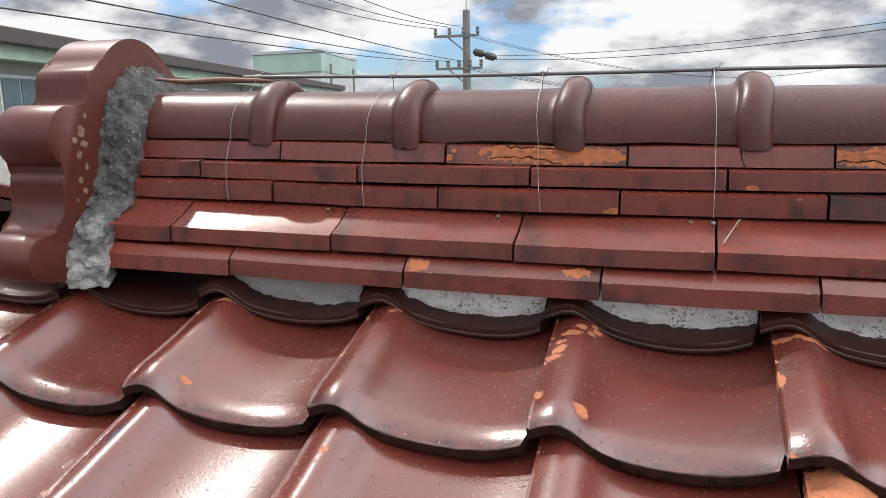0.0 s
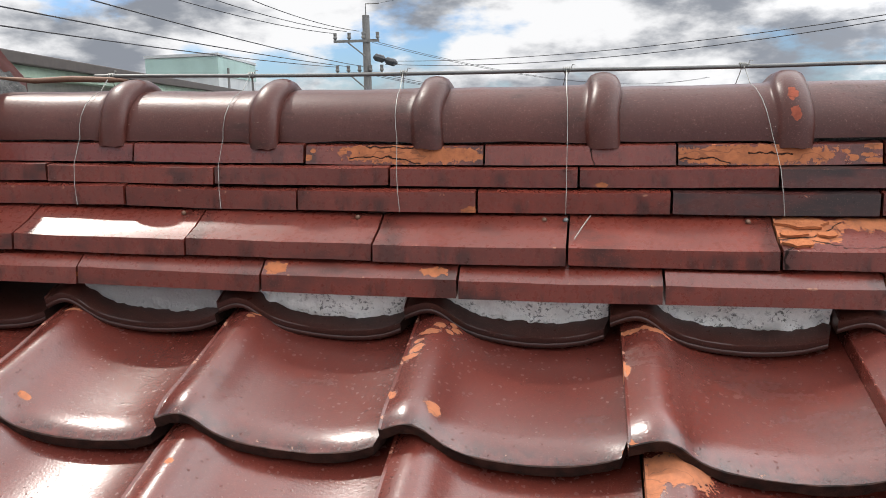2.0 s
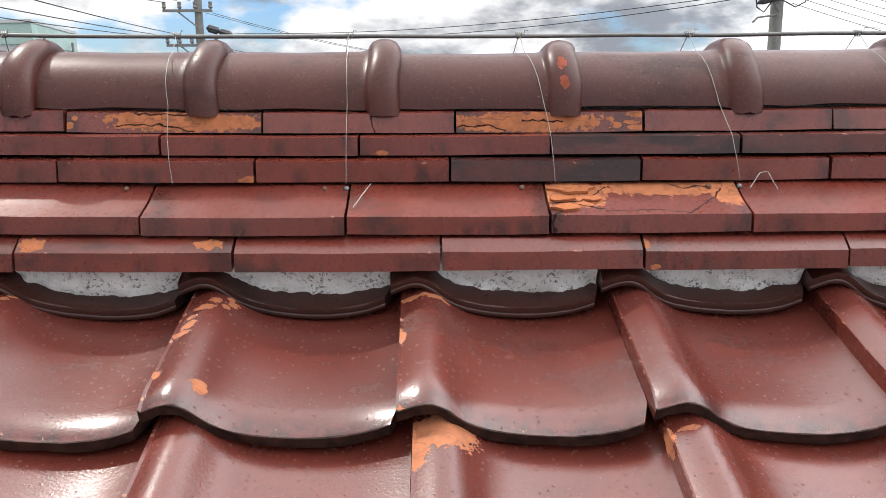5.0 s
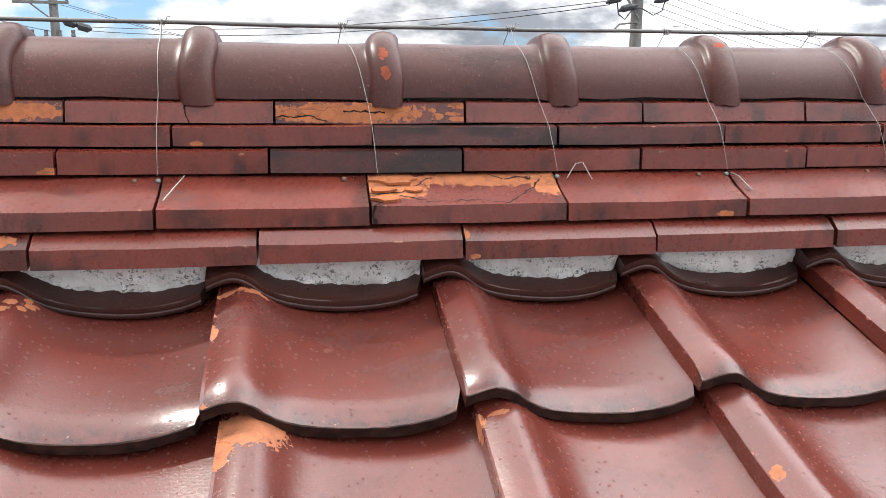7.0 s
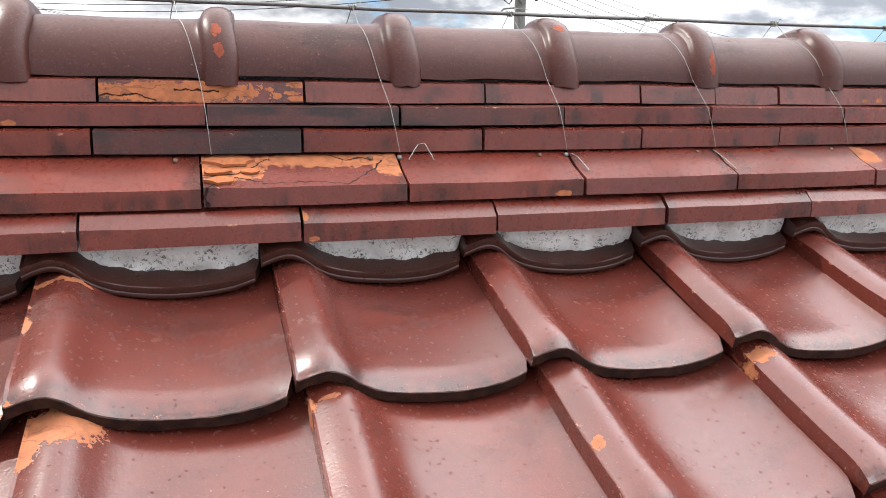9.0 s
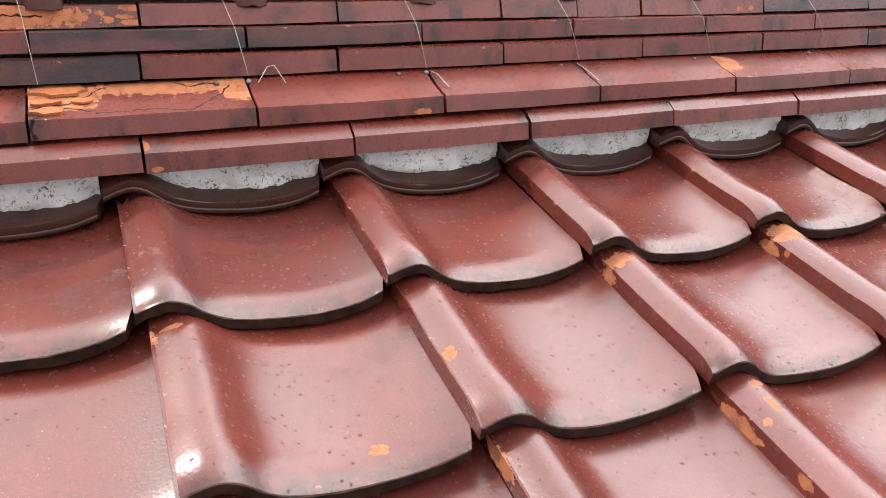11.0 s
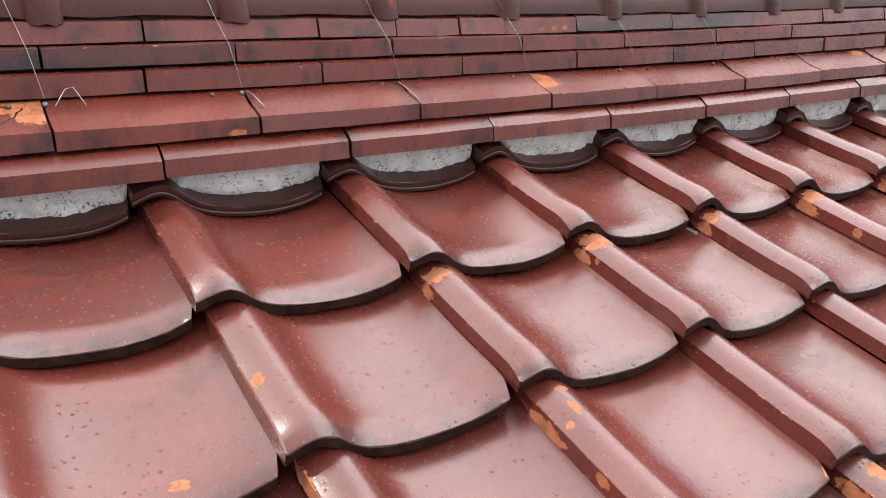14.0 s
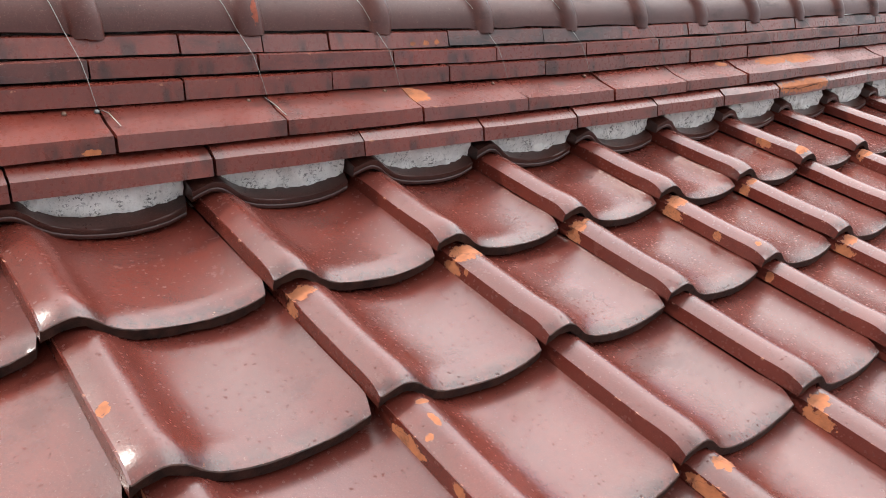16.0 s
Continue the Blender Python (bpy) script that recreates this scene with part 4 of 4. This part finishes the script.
def tie_wire(xk, xb, slack, tail):
    """A wire knotted on the rod, drawn down over the cap and the courses to the wide course."""
    bm = bmesh.new()
    pts = [(xk, AXIS_Y, ROD_Z + 0.004)]
    path = [(AXIS_Y - (CAP_W + 0.004) * math.cos(a), CAP_Z + (CAP_H + 0.004) * math.sin(a)) for a in (1.25, 1.0, 0.75, 0.5, 0.25, 0.05)]
    path += [(1.0865, 0.538), (1.0715, 0.516), (1.0635, 0.486), (1.0600, 0.458)]
    n = len(path)
    for i, (y, z) in enumerate(path):
        f = (i + 1) / n
        pts.append((xk + (xb - xk) * f + slack * math.sin(math.pi * f) + rod_rng.uniform(-0.0003, 0.0003), y - 0.0012, z))
    tube(bm, pts, 0.0005, 5)
    tube(bm, [(xk, AXIS_Y, ROD_Z + 0.003), (xk - 0.006, AXIS_Y + 0.02, CAP_Z + CAP_H - 0.002), (xk - 0.010, AXIS_Y + 0.05, CAP_Z + CAP_H * 0.70), (xk - 0.012, AXIS_Y + CAP_W + 0.004, CAP_Z + 0.01)], 0.0006, 5)
    coil = []
    for k in range(26):
        a = k * 0.9
        coil.append((xk - 0.005 + 0.0004 * k, AXIS_Y + 0.0045 * math.cos(a), ROD_Z + 0.0005 + 0.0045 * math.sin(a)))
    coil += [(xk + 0.008, AXIS_Y - 0.003, ROD_Z + 0.008), (xk + 0.008 + tail, AXIS_Y - 0.004, ROD_Z + 0.007)]
    tube(bm, coil, 0.0007, 4)
    bmesh.ops.translate(bm, vec=(0, 0, lift(xk)), verts=bm.verts[:])
    me = smooth(link_mesh("tie_wire", bm, WIRE), 60)
    return tagged(new("tie_wire", me), "thin grey tie wire knotted to the rod over the ridge", "wire", group="ridge tie wires")


KNOTS = [(-0.632, -0.628, -0.012), (-0.396, -0.401, -0.012), (-0.158, -0.140, -0.004), (0.080, 0.084, 0.002), (0.318, 0.355, 0.004), (0.556, 0.596, -0.004), (0.794, 0.841, 0.0), (1.03, 1.09, 0.0), (1.27, 1.341, 0.004), (1.51, 1.597, 0.004), (1.75, 1.834, 0.004), (2.0, 2.098, 0.0), (2.24, 2.34, 0.004), (2.48, 2.58, 0.0), (2.72, 2.82, 0.004), (2.96, 3.06, 0.0), (3.2, 3.3, 0.0), (3.44, 3.54, 0.0)]
for i, (xk, xb, slack) in enumerate(KNOTS):
    tie_wire(xk, xb, slack, 0.022 if i == 6 else 0.004)


def nail_head(x, y, z, r, mat, label):
    bm = bmesh.new()
    prof = [(0.0, r * 0.55), (r * 0.6, r * 0.5), (r * 0.95, r * 0.15), (r, -r * 0.3), (r * 0.8, -r * 0.9)]
    rings = [[bm.verts.new((q * math.cos(a), q * math.sin(a), h)) for a in [2 * math.pi * k / 10 for k in range(10)]] for q, h in prof[1:]]
    tip = bm.verts.new((0, 0, prof[0][1]))
    for k in range(10):
        bm.faces.new((tip, rings[0][k], rings[0][(k + 1) % 10]))
    for ra, rb in zip(rings, rings[1:]):
        for k in range(10):
            bm.faces.new((ra[k], rb[k], rb[(k + 1) % 10], ra[(k + 1) % 10]))
    bm.faces.new(rings[-1])
    ob = tagged(new("nail", smooth(link_mesh("nail", bm, mat), 50)), label, "nail", group="nails of the wide ridge course")
    ob.matrix_basis = pose(x, y, z + lift(x), 50, 0, 0)


for x in (-0.46, -0.200, 0.056, 0.312, 0.556, 0.800, 1.06, 1.31, 1.56, 1.82, 2.07):
    nail_head(x, 1.0605, 0.4510, 0.0036, NAIL, "rusty round nail head at the foot of the ridge courses")
for x in (0.084, 0.596, 0.841):
    nail_head(x, 1.0600, 0.4510, 0.0038, STEEL, "grey round nail head holding a tie wire")


def stray_wire(points):
    bm = bmesh.new()
    tube(bm, points, 0.0008, 5)
    tagged(new("wire_end", smooth(link_mesh("wire_end", bm, WIRE), 60)), "bent cut-off end of tie wire on the ridge tile", "wire", group="cut wire ends")


stray_wire([(0.096, 1.018, 0.432), (0.106, 1.040, 0.445), (0.116, 1.058, 0.457)])
stray_wire([(0.606, 1.050, 0.449), (0.620, 1.056, 0.468), (0.628, 1.052, 0.470), (0.640, 1.046, 0.448)])
stray_wire([(0.846, 1.056, 0.454), (0.852, 1.046, 0.450), (0.858, 1.020, 0.434)])
stray_wire([(1.088, 1.062, 0.456), (1.094, 1.040, 0.445), (1.098, 1.016, 0.432)])


# ---- utility poles and cables ----
def pole(x, y, top, arms, dark):
    ob = thing("utility_pole", "grey concrete utility pole with cross-arms and insulators", "utility pole", "utility poles", at=(x, y, GROUND_Z))
    h = top - GROUND_Z
    tube_pts = [(0, 0, h * k / 8) for k in range(9)]
    part("post", tube(bmesh.new(), tube_pts, [0.17 - 0.055 * k / 8 for k in range(9)], 14), POLE, ob, soft=50)
    for z, x0, x1, pins in arms:
        bm = bmesh.new()
        box(bm, x0, x1, -0.16, -0.09, z - GROUND_Z - 0.04, z - GROUND_Z + 0.04)
        arm = part("cross_arm", bm, POLE, ob)
        for k in range(pins):
            px = x0 + (x1 - x0) * (k + 0.1) / (pins - 0.8)
            b2 = tube(bmesh.new(), [(px, -0.125, z - GROUND_Z + 0.04), (px, -0.125, z - GROUND_Z + 0.10), (px, -0.125, z - GROUND_Z + 0.16), (px, -0.125, z - GROUND_Z + 0.26)], [0.02, 0.07, 0.05, 0.06], 8)
            part("insulator", b2, POLE if not dark else INSULATOR, ob)
        bs = tube(bmesh.new(), [(x0 * 0.6, -0.12, z - GROUND_Z), (0, -0.12, z - GROUND_Z - 0.5)], 0.025, 6)
        part("brace", bs, POLE, ob)
    return ob


P1 = Vector((-6.92, 25.0, 0))
p1 = pole(P1.x, P1.y, 3.75, [(2.95, -1.05, 0.45, 4), (1.93, -1.0, 0.55, 5)], False)
zc = -GROUND_Z
part("ground_wire_bracket", tube(bmesh.new(), [(0, 0, 3.75 + zc), (0.0, 0, 4.1 + zc), (0.45, 0, 4.1 + zc)], 0.02, 6), POLE, p1)
for dx, dz in ((0.25, 2.42), (0.62, 2.30)):
    part("cable_box", tube(bmesh.new(), [(dx, -0.15, dz + zc), (dx + 0.08, -0.15, dz + zc + 0.01), (dx + 0.32, -0.15, dz + zc - 0.06), (dx + 0.42, -0.15, dz + zc - 0.08)], [0.03, 0.12, 0.12, 0.03], 8), INSULATOR, p1, "black cable joint box")
P2 = Vector((7.43, 17.0, 0))
p2 = pole(P2.x, P2.y, 5.2, [(2.62, -0.55, 0.75, 3)], True)
for dx, dz, s in ((-0.6, 2.48, 1), (-0.5, 2.62, 1), (0.5, 2.52, 1), (0.72, 2.6, 1), (-0.3, 2.32, 1)):
    part("cable_box", tube(bmesh.new(), [(dx - 0.2, -0.2, dz + zc - 0.05), (dx - 0.1, -0.2, dz + zc), (dx + 0.1, -0.2, dz + zc + 0.05), (dx + 0.22, -0.2, dz + zc + 0.08)], [0.02, 0.075, 0.075, 0.02], 8), INSULATOR, p2, "black cable joint box")
part("loop_cable", tube(bmesh.new(), [(-0.55, -0.2, 2.5 + zc), (-0.5, -0.2, 2.2 + zc), (-0.35, -0.2, 2.1 + zc), (-0.2, -0.2, 2.3 + zc), (0.0, -0.2, 2.35 + zc), (0.3, -0.2, 2.2 + zc), (0.5, -0.2, 2.3 + zc), (0.55, -0.2, 2.5 + zc)], 0.015, 5), CABLE, p2)
part("bracket", tube(bmesh.new(), [(-0.05, -0.15, 2.05 + zc), (-0.45, -0.15, 2.0 + zc), (-0.55, -0.15, 1.9 + zc)], 0.02, 5), POLE, p2)


def cable(a, b, sag, r=0.012):
    a, b = Vector(a), Vector(b)
    pts = []
    for k in range(15):
        f = k / 14
        p = a.lerp(b, f)
        p.z -= sag * 4 * f * (1 - f)
        pts.append(p)
    me = smooth(link_mesh("power_cable", tube(bmesh.new(), pts, r, 5), CABLE), 60)
    tagged(new("power_cable", me), "thin dark overhead power cable between the poles", "cable", group="overhead cables")


EYE0 = Vector((0.049, 0.007, 0.598))
for dx, z, ray, reach in ((-0.95, 1.95, (-0.590, 0.795, 0.118), 11.5), (-0.55, 1.95, (-0.565, 0.815, 0.132), 11.2), (-0.10, 1.95, (-0.482, 0.866, 0.133), 12.5),
                          (-1.0, 3.0, (-0.417, 0.899, 0.134), 19.5), (-0.6, 3.05, (-0.385, 0.912, 0.134), 20.5), (-0.2, 3.05, (-0.354, 0.926, 0.1337), 21.5)):
    a = Vector((P1.x + dx, P1.y - 0.13, z + 0.2))
    b = EYE0 + Vector(ray) * reach
    cable(a, a + (b - a) * 2.2, 0.25, 0.010)
for dx, z, z2, s in ((0.62, 2.30, 2.48, 0.28), (0.62, 2.2, 2.40, 0.36)):
    cable((P1.x + dx, P1.y - 0.1, z), (P2.x - 0.7, P2.y - 0.2, z2), s, 0.010)
cable((P1.x + 0.4, P1.y, 4.1), (P2.x, P2.y, 5.0), 0.1, 0.006)
for dx, z in ((0.2, 2.9), (0.4, 2.9), (-0.2, 1.95), (0.0, 1.95), (0.3, 1.95)):
    cable((P1.x + dx, P1.y, z), (P1.x + dx + 14, P1.y + 26, z - 0.3), 0.8, 0.008)
for k in range(5):
    cable((P2.x + 0.3, P2.y, 2.5 - 0.15 * k + 0.4), (P2.x + 22, P2.y + 16, 2.2 - 0.3 * k), 0.4, 0.008)

# ---- neighbouring buildings ----
EYE_Z = 0.598
long_at, long_end = Vector((-9.0, 8.8)), Vector((-11.9, 20.0))
along = (long_end - long_at).normalized()
turn = math.degrees(math.atan2(along.y, along.x))
block = thing("long_building", "beige low building with green fascia and dark eave", "building", at=(long_at.x, long_at.y, GROUND_Z))
block.matrix_basis = pose(long_at.x, long_at.y, GROUND_Z, 0, 0, turn)
hz = EYE_Z - GROUND_Z
bm = bmesh.new()
box(bm, -9.0, 26.0, 0.45, 9.0, 0.0, hz + 0.86)
part("wall", bm, WALL_BEIGE, block)
bm = bmesh.new()
box(bm, -9.4, 26.4, 0.02, 9.4, hz + 0.80, hz + 1.00)
part("fascia", bm, FASCIA, block, "pale green painted fascia")
bm = bmesh.new()
box(bm, -9.5, 26.5, -0.15, 9.5, hz + 1.0, hz + 1.22, 0.02)
part("roof", bm, EAVE, block, "dark brown sheet roof edge")
for wx in (0.35, 4.2, 8.0):
    win = part("window", box(bmesh.new(), wx, wx + 1.0, 0.36, 0.47, hz - 0.35, hz + 0.62), ALU, block)
    part("pane", box(bmesh.new(), wx + 0.05, wx + 0.48, 0.34, 0.37, hz - 0.30, hz + 0.57), GLASS, win)
    part("pane", box(bmesh.new(), wx + 0.53, wx + 0.95, 0.34, 0.37, hz - 0.30, hz + 0.57), GLASS, win)
for wx in (-0.35, 12.0):
    part("drain_pipe", tube(bmesh.new(), [(wx, 0.38, 0), (wx, 0.38, hz + 0.8)], 0.04, 8), WALL_BEIGE, block)
part("plinth_line", box(bmesh.new(), -9.0, 26.0, 0.42, 0.45, hz - 1.12, hz - 1.08), EAVE, block)

tower = thing("teal_building", "pale teal and grey sheet-metal building behind the poles", "building", at=(-17.45, 36.0, GROUND_Z))
cl, cr = Vector((-21.3 + 17.2, 36.6 - 36.0)), Vector((-18.6 + 17.2, 43.5 - 36.0))
bm = bmesh.new()
top_z = 3.62 - GROUND_Z
base = [Vector((0, 0)), cl, cl + cr, cr]
lo = [bm.verts.new((p.x, p.y, 0)) for p in base]
hi = [bm.verts.new((p.x, p.y, top_z)) for p in base]
for i in range(4):
    j = (i + 1) % 4
    bm.faces.new((lo[i], lo[j], hi[j], hi[i]))
bm.faces.new(hi)
bm.faces.new(lo[::-1])
part("wall", bm, BOX_GREY, tower)
bm = bmesh.new()
out = [p + (p - (cl + cr) / 2) * 0.02 for p in base]
lo = [bm.verts.new((p.x, p.y, top_z - 1.0)) for p in out]
hi = [bm.verts.new((p.x, p.y, top_z - 0.10)) for p in out]
for i in range(4):
    j = (i + 1) % 4
    bm.faces.new((lo[i], lo[j], hi[j], hi[i]))
bm.faces.new(hi)
bm.faces.new(lo[::-1])
part("band", bm, BOX_TEAL, tower, "pale teal band below the roof edge")
bm = bmesh.new()
out = [p + (p - (cl + cr) / 2) * 0.035 for p in base]
lo = [bm.verts.new((p.x, p.y, top_z - 0.08)) for p in out]
hi = [bm.verts.new((p.x, p.y, top_z + 0.06)) for p in out]
for i in range(4):
    j = (i + 1) % 4
    bm.faces.new((lo[i], lo[j], hi[j], hi[i]))
bm.faces.new(hi)
bm.faces.new(lo[::-1])
part("roof", bm, BOX_GREY, tower)
for f in (0.15, 0.8):
    p = cr * f
    part("vent_pipe", tube(bmesh.new(), [(p.x + 0.25, p.y - 0.1, 1.0), (p.x + 0.25, p.y - 0.1, top_z - 0.6)], 0.06, 8), POLE, tower)


# ---- split clay flakes lying on the cracked wide ridge tile ----
def flake(x, y, w, d, t, tilt, seed):
    rng = random.Random(seed)
    bm = bmesh.new()
    n = 14
    rim = []
    for k in range(n):
        a = 2 * math.pi * k / n
        r = 1 + rng.uniform(-0.28, 0.22)
        rim.append((w * r * math.cos(a), d * r * math.sin(a)))
    top = [bm.verts.new((px, py, t + rng.uniform(-0.0004, 0.0004))) for px, py in rim]
    low = [bm.verts.new((px * 1.04, py * 1.04, -0.001)) for px, py in rim]
    bm.faces.new(top)
    bm.faces.new(low[::-1])
    for k in range(n):
        j = (k + 1) % n
        bm.faces.new((low[k], low[j], top[j], top[k]))
    x0 = JOINT[4][0][4]
    slope = math.degrees(math.atan2(0.0295, 0.065))
    z = 0.423 + (y - 1.004) * 0.0295 / 0.065
    ob = new("clay_flake", link_mesh("clay_flake", bm, CLAY))
    ob.matrix_basis = pose(x0 + x, y, z + 0.0008, slope + tilt, 0, rng.uniform(-8, 8))
    return tagged(ob, "thin split flake of bare orange clay on a cracked tile", "clay flake", group="clay flakes")


flake(0.034, 1.056, 0.030, 0.0085, 0.0028, -3, 1)
flake(0.018, 1.036, 0.015, 0.0050, 0.0022, 4, 2)
flake(0.022, 1.018, 0.018, 0.0065, 0.0026, 3, 3)
flake(0.060, 1.037, 0.012, 0.0060, 0.0014, 2, 4)
